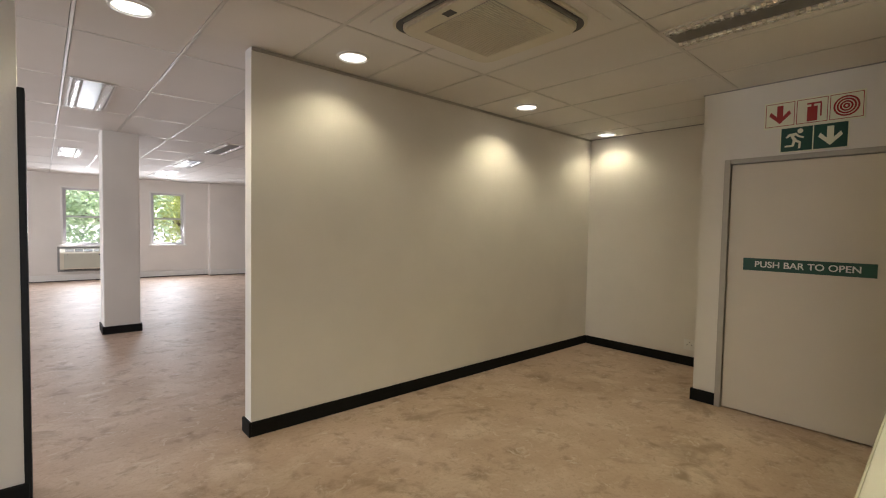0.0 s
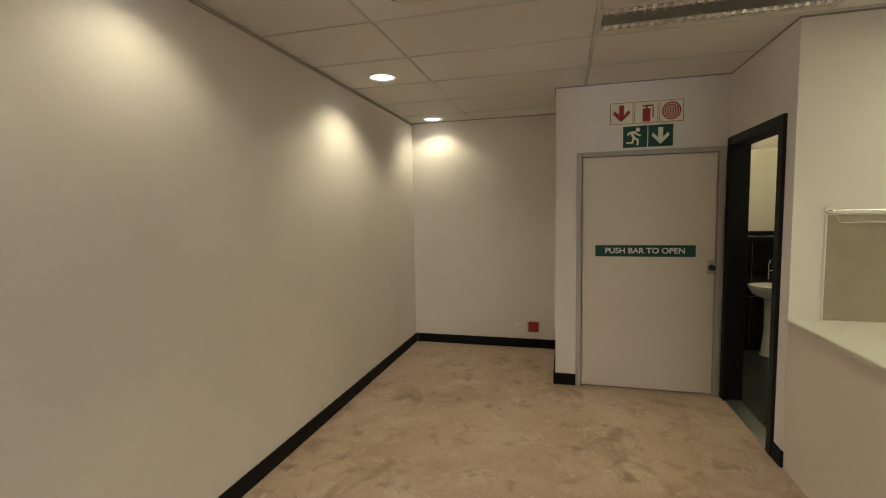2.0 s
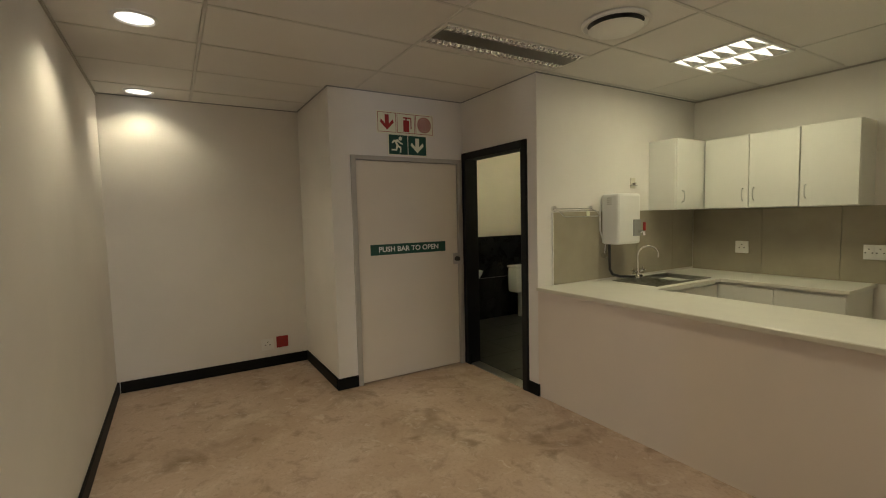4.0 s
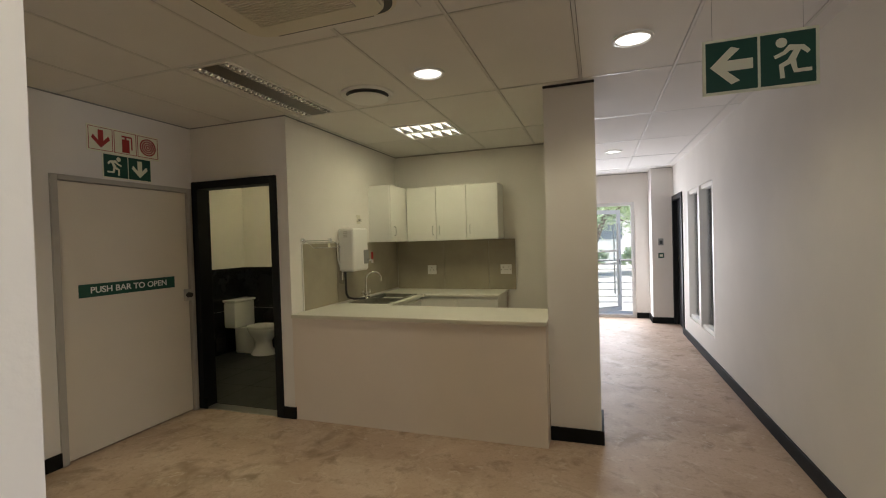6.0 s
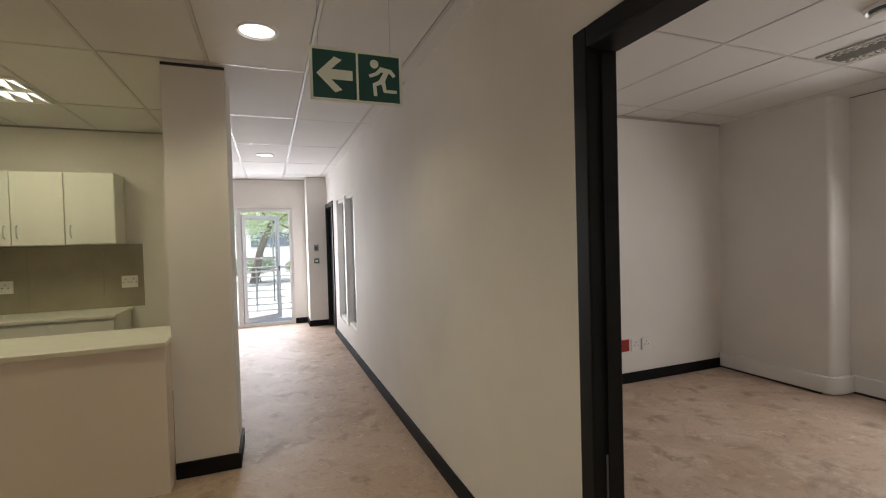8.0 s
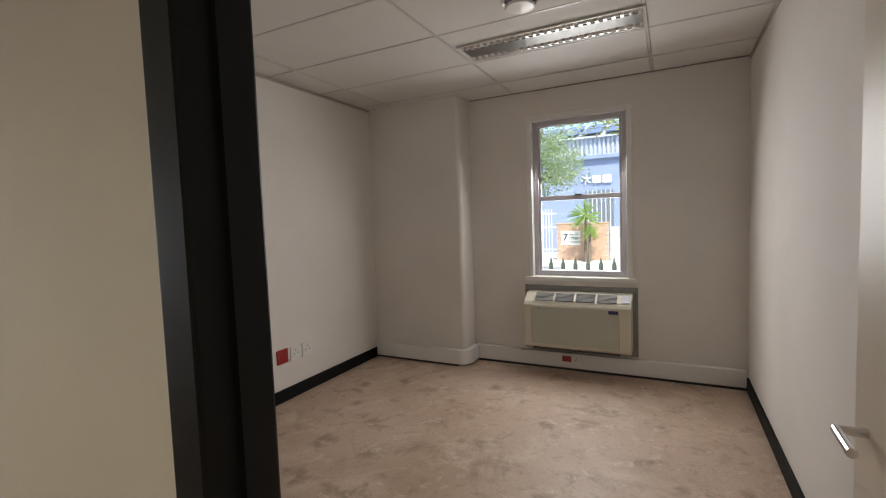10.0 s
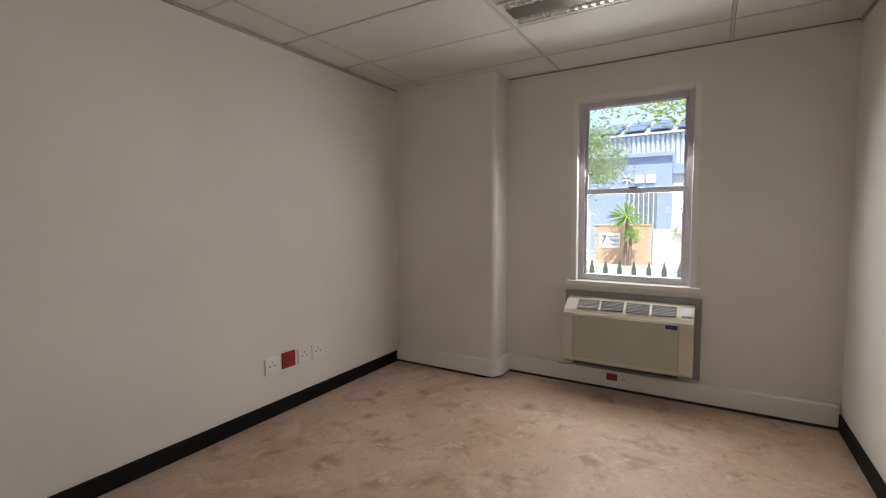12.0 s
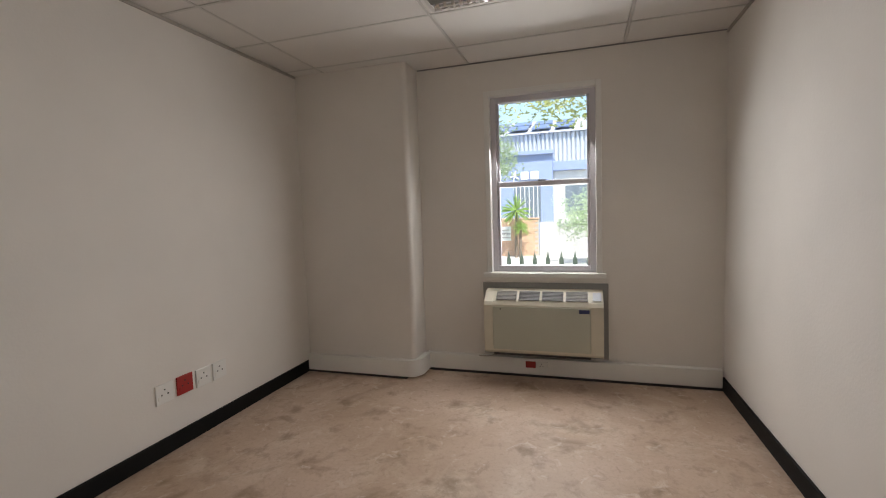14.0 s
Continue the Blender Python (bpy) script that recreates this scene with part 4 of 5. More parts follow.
# side run with a hole for the sink
bm = bmesh.new()
for x0, x1, y0, y1 in ((3.02, 3.10, -1.37, -0.32), (3.53, 3.62, -1.37, -0.32), (3.10, 3.53, -0.54, -0.32), (3.10, 3.53, -1.37, -1.34)):
    box(bm, x0, x1, y0, y1, WT - 0.03, WT)
part("side_top", bm, M["counter"], t)


def base_unit(x0, x1, y0, y1, face, doors):
    t = thing("base_cabinet", ((x0 + x1) / 2, (y0 + y1) / 2, 0), "white kitchen base cabinet under the worktop", "cabinet", "kitchen base cabinets")
    part("body", B(x0, x1, y0, y1, 0.1, WT - 0.03), M["white"], t)
    part("plinth", B(x0 + 0.02, x1 - 0.02, y0 + 0.02, y1 - 0.02, 0, 0.1), M["grey"], t)
    for u0, u1 in doors:
        if face == '+y':
            d = part("door", B(u0 + 0.002, u1 - 0.002, y1, y1 + 0.018, 0.12, WT - 0.055, 0.002), M["white"], t)
            part("handle", tube(bmesh.new(), [((u0 + u1) / 2 - 0.05, y1 + 0.018, 0.70), ((u0 + u1) / 2 - 0.05, y1 + 0.04, 0.70), ((u0 + u1) / 2 + 0.05, y1 + 0.04, 0.70), ((u0 + u1) / 2 + 0.05, y1 + 0.018, 0.70)], 0.005), M["steel"], d, "steel bow handle")
        else:
            d = part("door", B(x0 - 0.018, x0, u0 + 0.002, u1 - 0.002, 0.12, WT - 0.055, 0.002), M["white"], t)
            part("handle", tube(bmesh.new(), [(x0 - 0.018, (u0 + u1) / 2 - 0.05, 0.70), (x0 - 0.04, (u0 + u1) / 2 - 0.05, 0.70), (x0 - 0.04, (u0 + u1) / 2 + 0.05, 0.70), (x0 - 0.018, (u0 + u1) / 2 + 0.05, 0.70)], 0.005), M["steel"], d, "steel bow handle")
    return t


base_unit(2.12, 3.08, -1.94, -1.40, '+y', [(2.12, 2.60), (2.60, 3.06)])
base_unit(3.06, 3.61, -1.36, -0.34, '-x', [(-1.36, -0.85), (-0.85, -0.34)])


def wall_unit(x0, x1, label, hinge):
    t = thing("wall_cabinet", ((x0 + x1) / 2, -1.79, 1.56), label, "cabinet", "kitchen wall cabinets")
    part("body", B(x0 + 0.001, x1 - 0.001, -1.95, -1.64, 1.56, 2.23, 0.002), M["white"], t)
    d = part("door", B(x0 + 0.004, x1 - 0.004, -1.64, -1.62, 1.562, 2.228, 0.003), M["white"], t)
    hx = x0 + 0.045 if hinge > 0 else x1 - 0.045
    part("handle", tube(bmesh.new(), [(hx, -1.62, 1.63), (hx, -1.597, 1.638), (hx, -1.592, 1.685), (hx, -1.597, 1.732), (hx, -1.62, 1.74)], 0.005), M["steel"], d, "steel bow handle", smooth=True)
    return t


wall_unit(2.92, 3.32, "white kitchen wall cabinet, closed", 1)
wall_unit(2.53, 2.92, "white kitchen wall cabinet, closed", -1)
wall_unit(2.14, 2.53, "white kitchen wall cabinet, closed", -1)
t = thing("wall_cabinet", (3.47, -1.5, 1.56), "white corner wall cabinet on the side wall", "cabinet", "kitchen wall cabinets")
part("body", B(3.345, 3.62, -1.95, -1.17, 1.56, 2.23, 0.002), M["white"], t)
d = part("door", B(3.325, 3.345, -1.617, -1.172, 1.562, 2.228, 0.003), M["white"], t)
part("handle", tube(bmesh.new(), [(3.325, -1.25, 1.63), (3.302, -1.25, 1.638), (3.297, -1.25, 1.685), (3.302, -1.25, 1.732), (3.325, -1.25, 1.74)], 0.005), M["steel"], d, "steel bow handle", smooth=True)

# splashback tiles
t = thing("splashback", (3.0, -1.9, WT), "large beige tile splashback round the kitchen", "splashback")
for x0, x1 in ((2.0, 2.34), (2.34, 2.94), (2.94, 3.608)):
    part("tile", B(x0 + 0.0015, x1 - 0.0015, -1.95, -1.938, WT + 0.001, 1.555, 0.001), M["splash"], t)
for y0, y1 in ((-1.938, -1.56), (-1.56, -0.98), (-0.98, -0.43), (-0.43, 0.145)):
    part("tile", B(3.608, 3.62, y0 + 0.0015, y1 - 0.0015, WT + 0.019, 1.56, 0.001), M["splash"], t)
part("edge_trim", B(3.604, 3.62, 0.145, 0.152, WT + 0.019, 1.56), M["plastic"], t, "white edge trim")

# sink
t = thing("kitchen_sink", (3.32, -0.94, WT), "stainless steel drop-in sink with drainer", "sink")
bm = bmesh.new()
for x0, x1, y0, y1 in ((3.09, 3.13, -1.35, -0.53), (3.50, 3.54, -1.35, -0.53), (3.13, 3.50, -1.35, -1.31), (3.13, 3.50, -0.93, -0.53)):
    box(bm, x0, x1, y0, y1, WT - 0.002, WT + 0.006, 0.002)
part("rim", bm, M["darksteel"], t)
bm = bmesh.new()
for x0, x1, y0, y1, z0, z1 in ((3.13, 3.14, -1.31, -0.93, WT - 0.16, WT), (3.49, 3.50, -1.31, -0.93, WT - 0.16, WT), (3.14, 3.49, -1.31, -1.30, WT - 0.16, WT), (3.14, 3.49, -0.94, -0.93, WT - 0.16, WT), (3.14, 3.49, -1.30, -0.94, WT - 0.17, WT - 0.155)):
    box(bm, x0, x1, y0, y1, z0, z1)
part("bowl", bm, M["darksteel"], t, "deep steel bowl")
for k in range(7):
    part("drain_ridge", B(3.17 + k * 0.045, 3.18 + k * 0.045, -0.90, -0.58, WT + 0.005, WT + 0.009, 0.002), M["darksteel"], t)
t = thing("kitchen_tap", (3.53, -0.84, WT), "chrome swan-neck mixer tap with cross handles", "tap")
part("body", lathe(bmesh.new(), [(0.028, 0.006), (0.026, 0.02), (0.016, 0.03), (0.016, 0.09), (0.011, 0.10)], (3.50, -0.84, WT), 20), M["chrome"], t, smooth=True)
pts = [(3.50, -0.84, WT + 0.09), (3.50, -0.84, WT + 0.22)] + [(3.50 - 0.06 + 0.06 * math.cos(a), -0.84 - 0.07 * (1 - math.cos(a)), WT + 0.22 + 0.085 * math.sin(a)) for a in [i * math.pi / 10 for i in range(1, 10)]] + [(3.385, -0.98, WT + 0.20)]
part("spout", tube(bmesh.new(), pts, 0.0095, 12), M["chrome"], t, smooth=True)
for s in (-1, 1):
    h = part("valve", cyl(bmesh.new(), (3.50, -0.84, WT + 0.06), (3.50, -0.84 + s * 0.07, WT + 0.075), 0.012), M["chrome"], t, smooth=True)
    for a, b in (((0, 0, 0.03), (0, 0, -0.03)), ((0.03, 0, 0), (-0.03, 0, 0))):
        p = Vector((3.50, -0.84 + s * 0.078, WT + 0.077))
        part("cross_handle", cyl(bmesh.new(), p + Vector(a), p + Vector(b), 0.006, seg=10), M["chrome"], h)

# water heater
t = thing("water_heater", (3.52, -0.68, 1.25), "white wall water boiler with a red tap lever", "water heater")
bm = bmesh.new()
box(bm, 3.42, 3.605, -0.77, -0.455, 1.26, 1.715, 0.022)
part("case", bm, M["plastic"], t)
for k in range(4):
    part("vent_slot", B(3.49, 3.54, -0.456, -0.4535, 1.62 + k * 0.018, 1.626 + k * 0.018), M["grey"], t, "grey vent slot")
tp = part("tap_plate", B(3.41, 3.422, -0.76, -0.66, 1.33, 1.48, 0.004), M["grille"], t, "grey tap recess")
part("spout", tube(bmesh.new(), [(3.41, -0.73, 1.37), (3.36, -0.73, 1.37), (3.355, -0.73, 1.335)], 0.014, 12), M["chrome"], tp, smooth=True)
part("lever", B(3.345, 3.365, -0.74, -0.72, 1.38, 1.455, 0.004), M["redsock"], tp, "red lever")
part("cable", tube(bmesh.new(), [(3.58, -0.44, 1.70), (3.59, -0.42, 1.55), (3.59, -0.425, 1.38), (3.58, -0.46, 1.28)], 0.007), M["plastic"], t, smooth=True)
t2 = thing("heater_pipe", (3.59, -0.52, 1.1), "dark flexible pipe with a chrome stop valve", "pipe")
part("hose", tube(bmesh.new(), [(3.575, -0.53, 1.27), (3.575, -0.54, 1.02), (3.57, -0.57, 0.975), (3.55, -0.65, 0.95), (3.53, -0.80, 0.935), (3.52, -0.93, 0.935)], 0.012, 10), M["dark"], t2, smooth=True)
part("valve", cyl(bmesh.new(), (3.56, -0.47, 1.155), (3.60, -0.47, 1.155), 0.024), M["chrome"], t2, "chrome valve", smooth=True)
part("valve_stem", cyl(bmesh.new(), (3.585, -0.47, 1.155), (3.585, -0.49, 1.27), 0.010), M["chrome"], t2, smooth=True)
t = thing("wall_cable", (3.6, -0.95, 1.5), "white cable loop beside the boiler", "cable")
part("cord", tube(bmesh.new(), [(3.612, -0.78, 1.42), (3.60, -0.965, 1.47), (3.60, -0.985, 1.54), (3.605, -0.97, 1.62), (3.615, -0.95, 1.66)], 0.007), M["plastic"], t, smooth=True)
# bare fixing above the boiler
t = thing("wall_bracket", (3.61, -0.92, 1.81), "small bare metal wall fixing with torn plaster", "bracket")
part("plate", B(3.613, 3.62, -0.955, -0.885, 1.775, 1.875, 0.002), M["cream"], t)
part("arm", B(3.595, 3.614, -0.965, -0.87, 1.80, 1.806), M["grey"], t)
part("stub", cyl(bmesh.new(), (3.62, -0.92, 1.82), (3.585, -0.92, 1.82), 0.010), M["grey"], t)
# chrome towel rail
t = thing("towel_rail", (3.60, -0.09, 1.58), "small chrome wire towel rail above the tiles", "towel rail")
for y in (0.135, -0.31):
    part("rose", cyl(bmesh.new(), (3.62, y, 1.59), (3.60, y, 1.59), 0.024), M["chrome"], t, smooth=True)
    part("arm", tube(bmesh.new(), [(3.60, y, 1.59), (3.55, y, 1.57), (3.49, y, 1.52)], 0.004), M["chrome"], t)
part("bar", cyl(bmesh.new(), (3.59, 0.135, 1.59), (3.59, -0.31, 1.59), 0.005), M["chrome"], t)
part("bar", cyl(bmesh.new(), (3.55, 0.135, 1.57), (3.55, -0.31, 1.57), 0.004), M["chrome"], t)
part("bar", cyl(bmesh.new(), (3.49, 0.135, 1.52), (3.49, -0.31, 1.52), 0.004), M["chrome"], t)
part("tag", B(3.588, 3.592, -0.285, -0.245, 1.52, 1.58), M["signwhite"], t, "small cream tag")

# ---------------- toilet ----------------
def tiled(name, axis, p0, p1, us, zs, material, label):
    t = thing(name, (p0, us[0], 0) if axis == 'x' else (us[0], p0, 0), label, "wall tiles", kind="structure")
    for u0, u1 in zip(us[:-1], us[1:]):
        for z0, z1 in zip(zs[:-1], zs[1:]):
            b = B(p0, p1, u0 + 0.002, u1 - 0.002, z0 + 0.002, z1 - 0.002, 0.001) if axis == 'x' else B(u0 + 0.002, u1 - 0.002, p0, p1, z0 + 0.002, z1 - 0.002, 0.001)
            part("tile", b, material, t)
    return t


ZS = [0, 0.62, 1.24]
tiled("trim_tiles_end", 'x', 6.188, 6.2, [-1.93, -1.5, -0.95, -0.4, 0.195], ZS, M["blacktile"], "black wall tiles up to chest height")
tiled("trim_tiles_back", 'y', -1.93, -1.918, [3.72, 4.3, 4.9, 5.5, 6.186], ZS, M["blacktile"], "black wall tiles up to chest height")
tiled("trim_tiles_side", 'x', 3.72, 3.732, [-1.915, -1.4, -0.8, -0.2, 0.195], ZS, M["blacktile"], "black wall tiles up to chest height")
t = thing("floor_toilet", (5.0, -0.8, 0), "dark slate-coloured toilet floor tiles", "floor", kind="structure")
for i in range(5):
    for j in range(4):
        x0, y0 = 3.735 + i * 0.49, -1.915 + j * 0.527
        part("tile", B(x0 + 0.002, x0 + 0.488, y0 + 0.002, y0 + 0.525, 0.0, 0.008, 0.001), M["slate"], t)

t = thing("toilet", (5.85, -1.59, 0), "white close-coupled toilet with lid closed", "toilet")
TY = -1.59
part("pedestal", lathe(bmesh.new(), [(0.15, 0.008), (0.15, 0.03), (0.105, 0.10), (0.10, 0.2), (0.16, 0.30), (0.185, 0.37), (0.18, 0.39)], (5.60, TY, 0), 32, 1.25, 1.0), M["porcelain"], t, smooth=True)
part("rear", B(5.70, 6.05, TY - 0.075, TY + 0.075, 0.008, 0.39, 0.03), M["porcelain"], t, smooth=True)
part("lid", lathe(bmesh.new(), [(0.0, 0.43), (0.15, 0.428), (0.185, 0.418), (0.19, 0.402), (0.185, 0.393), (0.0, 0.392)], (5.61, TY, 0), 32, 1.22, 1.0), M["plastic"], t, "white closed lid", smooth=True)
c = part("cistern", B(5.91, 6.115, TY - 0.20, TY + 0.20, 0.39, 0.76, 0.03), M["porcelain"], t, smooth=True)
part("cistern_lid", B(5.895, 6.12, TY - 0.21, TY + 0.21, 0.76, 0.795, 0.012), M["porcelain"], c, smooth=True)
part("flush_button", cyl(bmesh.new(), (6.07, TY, 0.79), (6.07, TY, 0.802), 0.022), M["chrome"], c)

t = thing("wash_basin", (6.0, -0.62, 0), "white pedestal wash basin with a chrome tap", "basin")
BY = -0.54
part("bowl", lathe(bmesh.new(), [(0.07, 0.63), (0.17, 0.68), (0.205, 0.74), (0.215, 0.78), (0.195, 0.782), (0.16, 0.73), (0.0, 0.67)], (5.97, BY, 0), 32, 0.98, 1.15), M["porcelain"], t, smooth=True)
part("pedestal", lathe(bmesh.new(), [(0.10, 0.008), (0.085, 0.05), (0.065, 0.3), (0.07, 0.6), (0.09, 0.66)], (6.02, BY, 0), 24), M["porcelain"], t, smooth=True)
part("tap", tube(bmesh.new(), [(6.12, BY, 0.83), (6.12, BY, 1.0), (6.09, BY, 1.05), (6.03, BY, 1.055), (5.99, BY, 1.02)], 0.011, 12), M["chrome"], t, "chrome swan-neck tap", smooth=True)
part("lever", cyl(bmesh.new(), (6.12, BY, 0.92), (6.02, BY - 0.14, 0.96), 0.006), M["chrome"], t)
t = thing("mirror", (6.19, -0.55, 1.3), "frameless mirror above the wash basin", "mirror")
part("glass", B(6.185, 6.2, -0.82, 0.05, 1.30, 2.25, 0.002), M["mirror"], t)
t = thing("mirror_shelf", (6.14, -0.5, 1.26), "narrow black shelf under the mirror", "shelf")
part("board", B(6.06, 6.2, -0.82, 0.05, 1.242, 1.29, 0.003), M["black"], t)
t = thing("toilet_ceiling_light", (4.9, -0.8, CEIL), "round lit lamp on the toilet ceiling", "ceiling light")
part("bowl", lathe(bmesh.new(), [(0.0, CEIL - 0.08), (0.09, CEIL - 0.07), (0.14, CEIL - 0.03), (0.15, CEIL + 0.003)], (4.9, -0.8, 0), 24), M["lampglow"], t, smooth=True).visible_shadow = False

# ---------------- outdoors ----------------
G = -0.30
structure("ground", B(-600, 600, -600, 600, G - 0.5, G), M["pave"], "pale sunlit paving and verge", "ground")
structure("road", B(-14.6, -9.0, -300, 300, G, G + 0.012), M["asphalt"], "asphalt street", "road")
structure("lawn_verge", B(-8.9, -4.7, -20, 20, G, G + 0.02), M["lawn"], "grass strip inside the fence", "lawn")
structure("terrace", B(-3, 6, -9.2, -5.62, G, -0.02), M["pave"], "pale terrace outside the entrance", "terrace")

# palisade fence by the office
t = thing("palisade_fence", (-7.0, 1.0, G - 0.1), "grey-green palisade fence with pointed pales", "fence")
bm0 = bmesh.new()
prism(bm0, [(-0.032, 0.0), (0.032, 0.0), (0.032, 1.12), (0.018, 1.16), (0.0, 1.25), (-0.018, 1.16), (-0.032, 1.12)], 'x', -0.006, 0.006)
pale = bpy.data.meshes.new("pale")
bm0.to_mesh(pale)
bm0.free()
pale.materials.append(M["pale_post"])
for k in range(44):
    o = new("pale", pale)
    o.parent = t
    o.location = (0, -5.0 + k * 0.19, 0)
for z in (0.25, 0.95):
    part("rail", B(-7.04, -7.007, -4.2, 4.6, G + z - 0.1, G + z - 0.05), M["pale_post"], t)

# brick gate wall with house number
t = thing("brick_wall", (-18, -0.25, G), "pale orange face-brick gate wall with a white street sign", "wall")
part("core", B(-18.21, -18.012, -1.25, 0.75, G, 1.12), M["mortar"], t)
part("coping", B(-18.24, -17.98, -1.27, 0.77, 1.12, 1.18, 0.01), M["brick"], t)
bm0 = bmesh.new()
box(bm0, 0, 0.014, 0, 0.222, 0, 0.075)
bk = bpy.data.meshes.new("brick")
bm0.to_mesh(bk)
bm0.free()
bk.materials.append(M["brick"])
for r in range(16):
    for c in range(9):
        y = -1.6 + c * 0.232 + (0.116 if r % 2 else 0)
        if y + 0.222 > 0.402:
            continue
        o = new("brick", bk)
        o.parent = t
        o.location = (-0.012, y + 0.6, 0.006 + r * 0.0875)
s = thing("street_sign", (-17.99, -0.72, 0.4), "white street number sign on the brick wall", "sign")
part("board", B(-17.995, -17.975, -1.07, -0.32, 0.30, 0.86, 0.005), M["plastic"], s)
text("7", 0.40, Matrix.Translation((-17.973, -0.90, 0.60)) @ FACE_PX, M["dark"], s, label="black number")
text("STREET", 0.13, Matrix.Translation((-17.973, -0.55, 0.56)) @ FACE_PX, M["dark"], s, label="black words")
for z, w in ((0.70, 0.36), (0.40, 0.48)):
    part("letter_bar", B(-17.975, -17.973, -0.57 - w / 2, -0.57 + w / 2, z, z + 0.05), M["grey"], s, "grey unreadable line")

structure("wall_garden", B(-18.2, -18.0, 0.79, 14, G, 1.0), M["greywall"], "pale grey plastered garden wall", "garden wall")
t = thing("barred_fence", (-18.1, -5, G), "white barred steel fence beside the gate wall", "fence")
for k in range(62):
    y = -8.6 + k * 0.117
    part("bar", B(-18.11, -18.09, y, y + 0.025, G, 1.75), M["alu"], t)
for z in (0.1, 1.0, 1.55):
    part("rail", B(-18.12, -18.08, -8.7, -1.27, z, z + 0.05), M["alu"], t)

b = thing("office_building", (-24, -3, G), "blue-grey office building with sheet-metal upper wall and solar roof", "building")
bw = part("wall", B(-30, -22.0, -12, 1.05, G, 4.05), M["blue"], b, "blue-grey plastered front")
part("parapet", B(-22.15, -21.85, -12, 1.12, 4.05, 4.25, 0.02), M["blue"], b)
part("side_wall", B(-30, -22.6, 1.05, 14, G, 3.3), M["whitewall"], b, "white side wing")
part("band", B(-22.62, -22.4, 1.05, 14, 3.3, 3.75, 0.02), M["blue"], b, "blue-grey fascia band")
bm = bmesh.new()
for k in range(130):
    y = -14 + k * 0.22
    prism(bm, [(-25.0, y), (-24.95, y + 0.05), (-24.95, y + 0.12), (-25.0, y + 0.17), (-25.05, y + 0.17), (-25.05, y)], 'z', 3.6, 5.5)
part("cladding", bm, M["sheet"], b, "grey corrugated sheet wall")
part("upper_wall", B(-36, -25.05, -14, 14, 3.6, 5.5), M["sheet"], b)
bm = bmesh.new()
prism(bm, [(-24.8, 5.5), (-36, 5.5), (-30.4, 7.2)], 'y', -14.2, 14.2)
rf = part("roof", bm, M["sheet"], b)
for k in range(9):
    for j in range(2):
        pb = B(-0.8, 0.8, 0, 1.0, 0, 0.05)
        pb.transform(Matrix.Translation((-26.2 - j * 1.8, -9 + k * 1.25, 6.06 + j * 0.55)) @ pose(0, 0, 0, 0, 17, 0))
        part("solar_panel", pb, M["solar"], rf, "dark solar panel")
for y0, y1, z0, z1 in ((-0.75, 0.5, 0.9, 2.6), (-5.2, -3.6, 0.9, 2.7)):
    w = part("window", B(-22.0, -21.985, y0, y1, z0, z1), M["darkglass"], b, "dark window")
    for k in range(6):
        part("bar", B(-21.98, -21.95, y0 + 0.1 + k * 0.2, y0 + 0.13 + k * 0.2, z0, z1), M["alu"], w)
part("window", B(-22.6, -22.57, 1.6, 2.9, 1.2, 2.6), M["darkglass"], b, "dark window")
# white emblem: plain blocks and a star of bars
bm = bmesh.new()
for u0, u1 in ((-0.42, -0.04), (0.03, 0.43)):
    box(bm, -21.995, -21.93, u0, u1, 2.93, 3.31, 0.06)
for k in range(3):
    a = math.pi * k / 3 + 0.3
    c, n = 0.24 * math.cos(a), 0.24 * math.sin(a)
    cyl(bm, (-21.96, -0.70 - c, 3.13 - n), (-21.96, -0.70 + c, 3.13 + n), 0.03, seg=8)
part("emblem", bm, M["plastic"], b, "white emblem shapes")


def leaves(bm, rng, centre, radius, count, size, squash=0.8):
    """Small folded leaves in uneven clumps."""
    clumps = []
    for _ in range(max(6, count // 45)):
        v = Vector((rng.gauss(0, 1), rng.gauss(0, 1), rng.gauss(0, 1))).normalized() * radius * rng.uniform(0.35, 1.05)
        clumps.append((Vector(centre) + Vector((v.x, v.y, v.z * squash)), radius * rng.uniform(0.16, 0.34)))
    for i in range(count):
        c, r = clumps[i % len(clumps)]
        p = c + Vector((rng.gauss(0, 0.5), rng.gauss(0, 0.5), rng.gauss(0, 0.45))) * r
        m = Matrix.Translation(p) @ Euler((rng.uniform(0, 6.3), rng.uniform(0, 6.3), rng.uniform(0, 6.3))).to_matrix().to_4x4()
        s = size * rng.uniform(0.6, 1.3)
        q = [m @ Vector(k) for k in ((0, -s, 0), (s * 0.42, 0, s * 0.12), (0, s, 0), (-s * 0.42, 0, s * 0.12))]
        a, b2, c2, d2 = [bm.verts.new(k) for k in q]
        bm.faces.new((a, b2, c2))
        bm.faces.new((a, c2, d2))
    return clumps


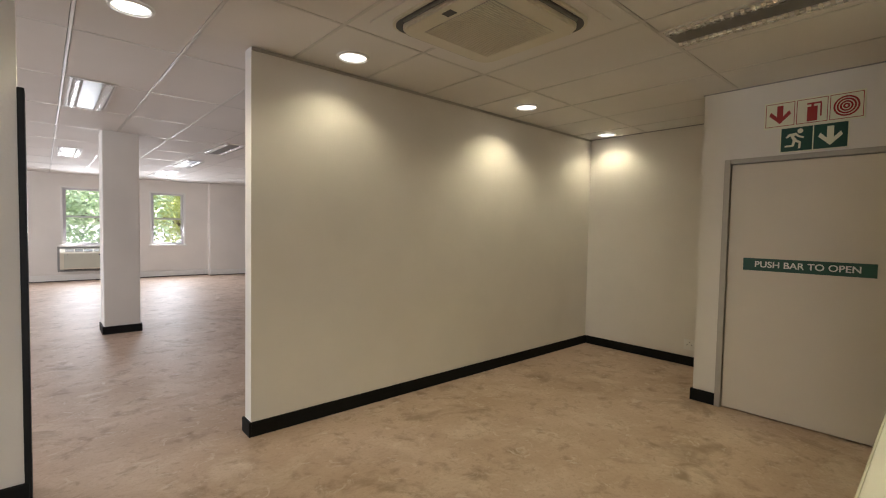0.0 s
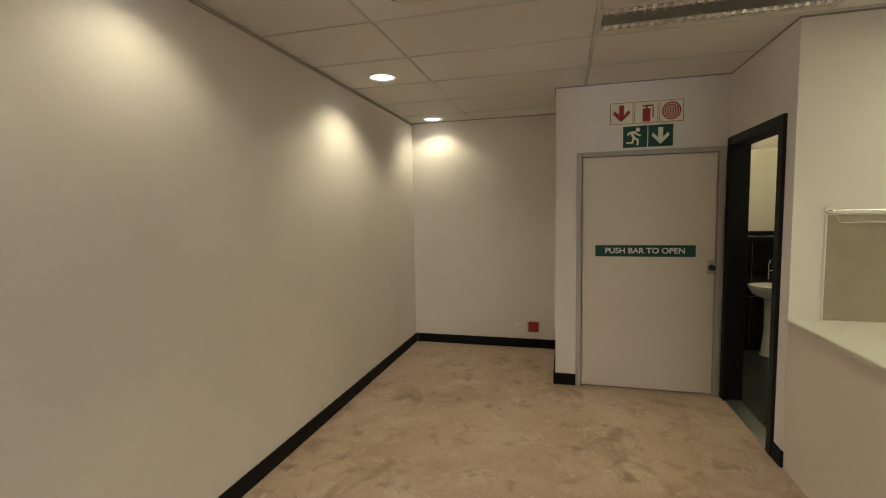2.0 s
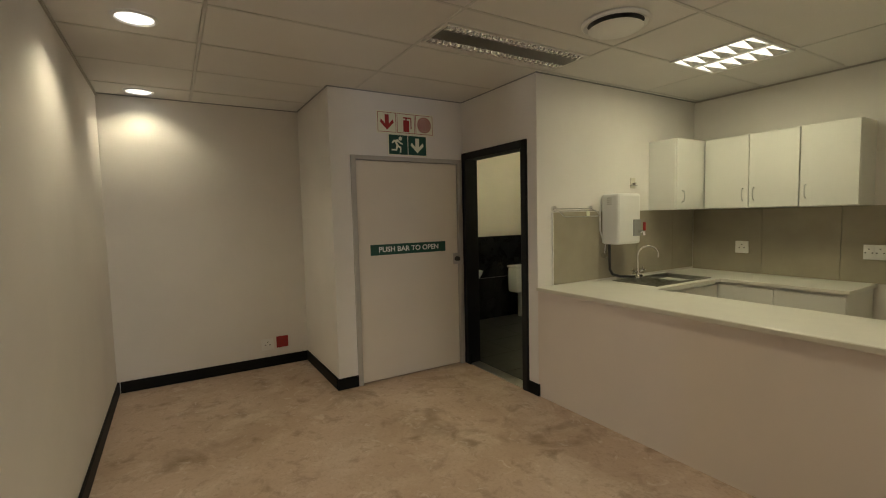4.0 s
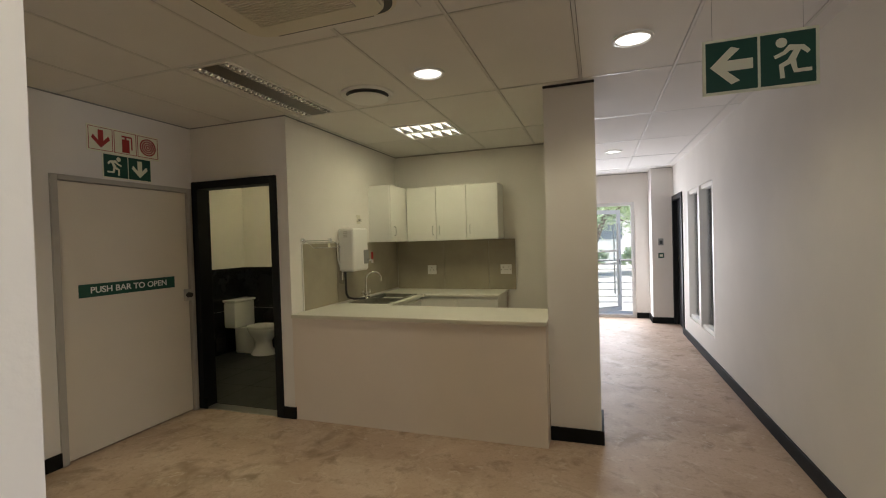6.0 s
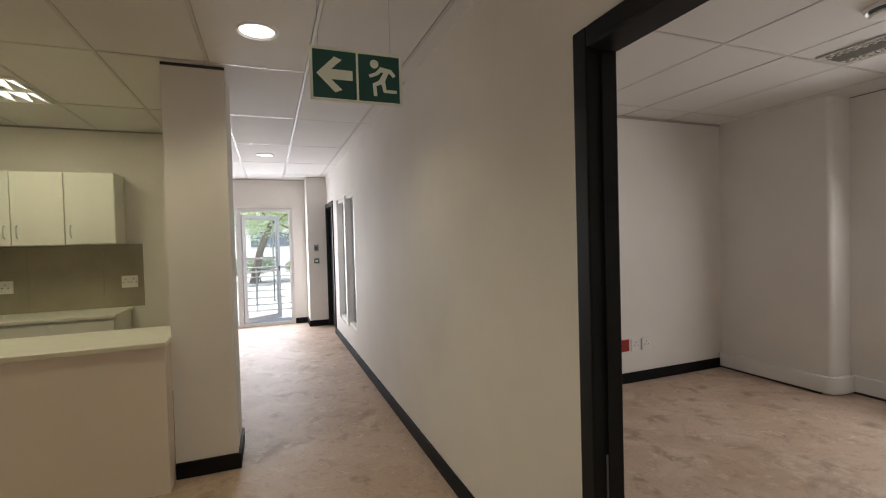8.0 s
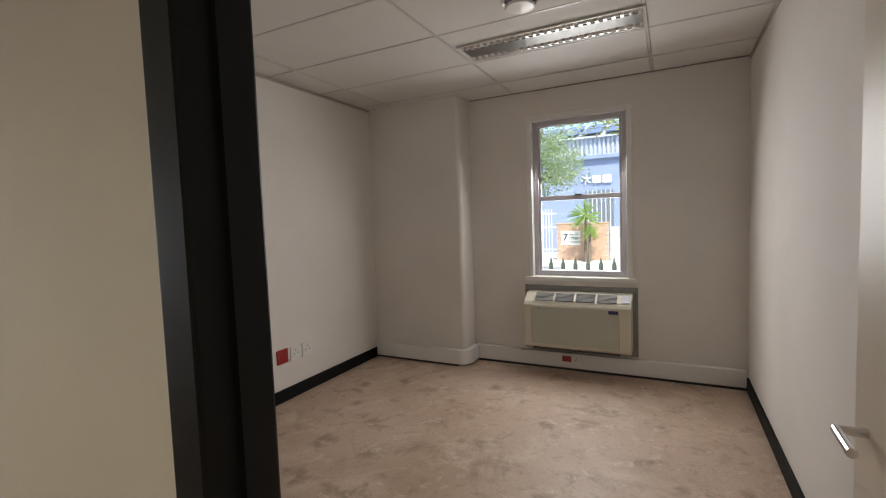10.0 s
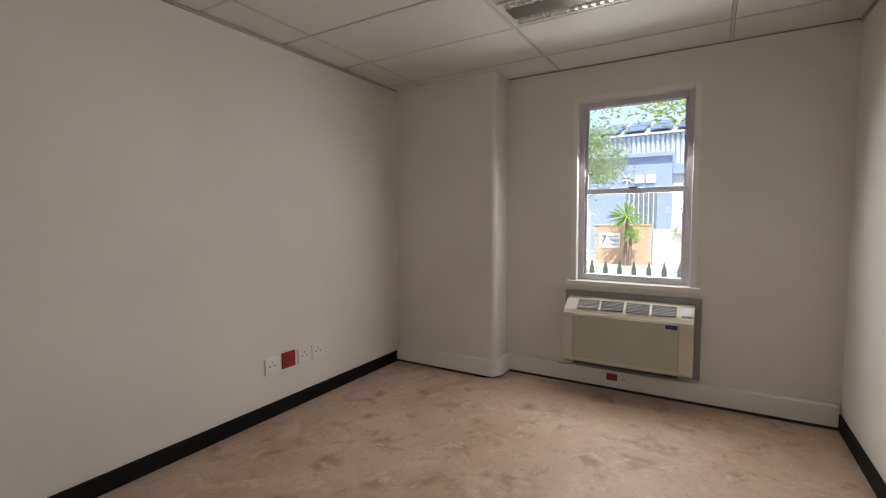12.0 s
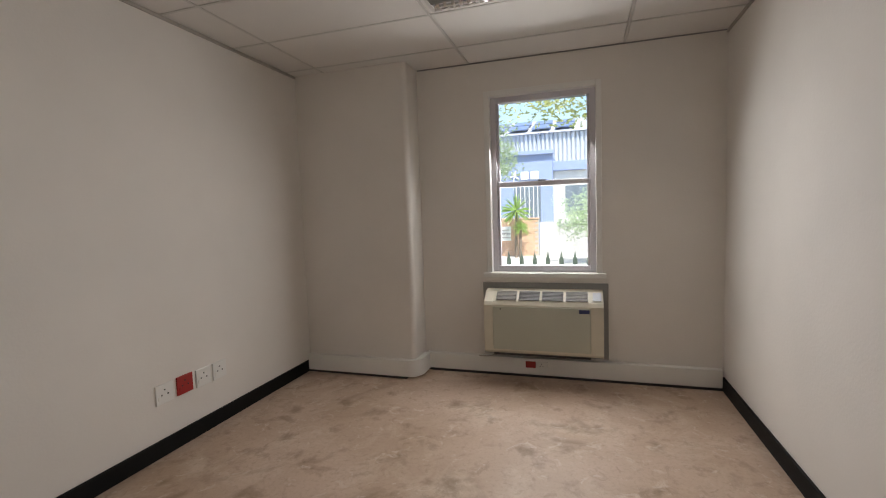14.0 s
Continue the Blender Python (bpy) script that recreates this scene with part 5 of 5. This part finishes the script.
def tree(base, height, centre, radius, count, size, material, label, seed, trunk=0.16, name="tree", fork=None):
    rng = random.Random(seed)
    t = thing(name, base, label, "tree" if name == "tree" else "bush")
    bm = bmesh.new()
    clumps = leaves(bm, rng, centre, radius, count, size)
    part("crown", bm, material, t, "loose uneven foliage")
    bm = bmesh.new()
    b0, top = Vector(base), Vector(fork or (centre[0], centre[1], centre[2] - radius * 0.35))
    mid = (b0 + top) / 2 + Vector((rng.uniform(-0.15, 0.15), rng.uniform(-0.15, 0.15), 0))
    cyl(bm, b0, mid, trunk, trunk * 0.75, 10)
    cyl(bm, mid, top, trunk * 0.75, trunk * 0.5, 10)
    for c, r in clumps[::max(1, len(clumps) // 9)]:
        cyl(bm, top - Vector((0, 0, rng.uniform(0, 0.5))), c, trunk * 0.35, trunk * 0.08, 6)
    part("trunk", bm, M["bark"], t, "brown bark")
    return t


tree((-13.0, -1.7, G), 4.5, (-13.0, -0.75, 3.15), 1.4, 7000, 0.055, M["leaf"], "leafy street tree with light green foliage", 3)
tree((-9.6, 5.0, G), 5.5, (-9.0, 2.0, 3.95), 1.2, 3600, 0.055, M["leafy"], "yellow-green tree hanging over the street", 5, 0.12, fork=(-9.4, 4.0, 4.9))
tree((-15.5, 2.6, G), 2.2, (-15.5, 2.75, 1.3), 1.15, 4200, 0.055, M["leafhaze"], "green shrub tree beside the garden wall", 7, 0.06, "bush")
# trees seen from the open-plan hall
for x, y, s in ((-0.5, 24, 11), (2.2, 22.5, 12), (5.2, 24, 13), (8.2, 26, 15)):
    tree((x, y, G), 6, (x, y, 2.7), 2.5, 7500, 0.12, M["leafhaze"] if s != 13 else M["leafy"], "green garden tree outside the far windows", s)
# trees beyond the entrance
tree((1.5, -19, G), 6, (0.6, -19, 3.5), 2.3, 6500, 0.11, M["leafhaze"], "tree with a bare trunk beyond the entrance", 21, 0.2)
tree((4.5, -18, G), 5, (4.5, -18, 4.2), 2.0, 4500, 0.11, M["leafhaze"], "leafy tree beyond the entrance", 22, 0.18)
for x, s in ((-0.6, 31), (1.2, 32), (2.6, 33)):
    tree((x, -19.6, G), 1, (x, -19.6, 0.5), 0.6, 1500, 0.08, M["leafhaze"], "low green garden shrub", s, 0.03, "bush")

# yucca by the brick wall
t = thing("yucca", (-17.4, -0.02, G), "yucca with two spiky leaf heads on bare stems", "plant")
rng = random.Random(9)
for hx, hy, hz, r in ((-17.4, -0.02, 1.48, 0.74), (-17.35, 0.14, 0.80, 0.42)):
    part("stem", cyl(bmesh.new(), (-17.4, hy - 0.03, G), (hx, hy, hz), 0.06, 0.045, 10), M["bark"], t, "brown stem")
    bm = bmesh.new()
    for k in range(90):
        a, e = rng.uniform(0, 6.283), rng.uniform(-0.7, 1.45)
        d = Vector((math.cos(a) * math.cos(e), math.sin(a) * math.cos(e), math.sin(e)))
        n = d.cross(Vector((0, 0, 1))).normalized() * 0.022
        L = r * rng.uniform(0.75, 1.1)
        p = Vector((hx, hy, hz))
        v = [bm.verts.new(q) for q in (p - n * 0.7, p + n * 0.7, p + d * L * 0.6 + n, p + d * L - Vector((0, 0, L * 0.12)), p + d * L * 0.6 - n)]
        bm.faces.new(v)
    part("leaf_head", bm, M["yucca"], t, "spiky green leaves")

# balustrade and building beyond the entrance
t = thing("balustrade", (1.2, -7.6, -0.02), "steel balustrade with horizontal rails on the terrace", "railing")
for x in (-1.52, -0.22, 1.08, 2.38, 3.68):
    part("post", B(x - 0.02, x + 0.02, -7.62, -7.58, -0.02, 0.98), M["steel"], t)
for z in (0.13, 0.29, 0.45, 0.61, 0.77):
    part("rail", cyl(bmesh.new(), (-2.4, -7.6, z), (5.2, -7.6, z), 0.014, seg=8), M["steel"], t)
part("handrail", cyl(bmesh.new(), (-2.4, -7.6, 0.98), (5.2, -7.6, 0.98), 0.024, seg=12), M["grille"], t)
b = thing("low_building", (2, -28, G), "pale low office building with dark ribbon windows", "building")
part("wall", B(-20, 24, -34, -26, G, 4.6), M["whitewall"], b)
part("roof", B(-20.4, 24.4, -34.4, -25.5, 4.6, 4.85), M["greywall"], b)
for x in (-8, -4.2, -0.4, 3.4, 7.2, 11):
    part("window", B(x, x + 2.2, -26.0, -25.98, 1.35, 2.25), M["darkglass"], b, "dark window")
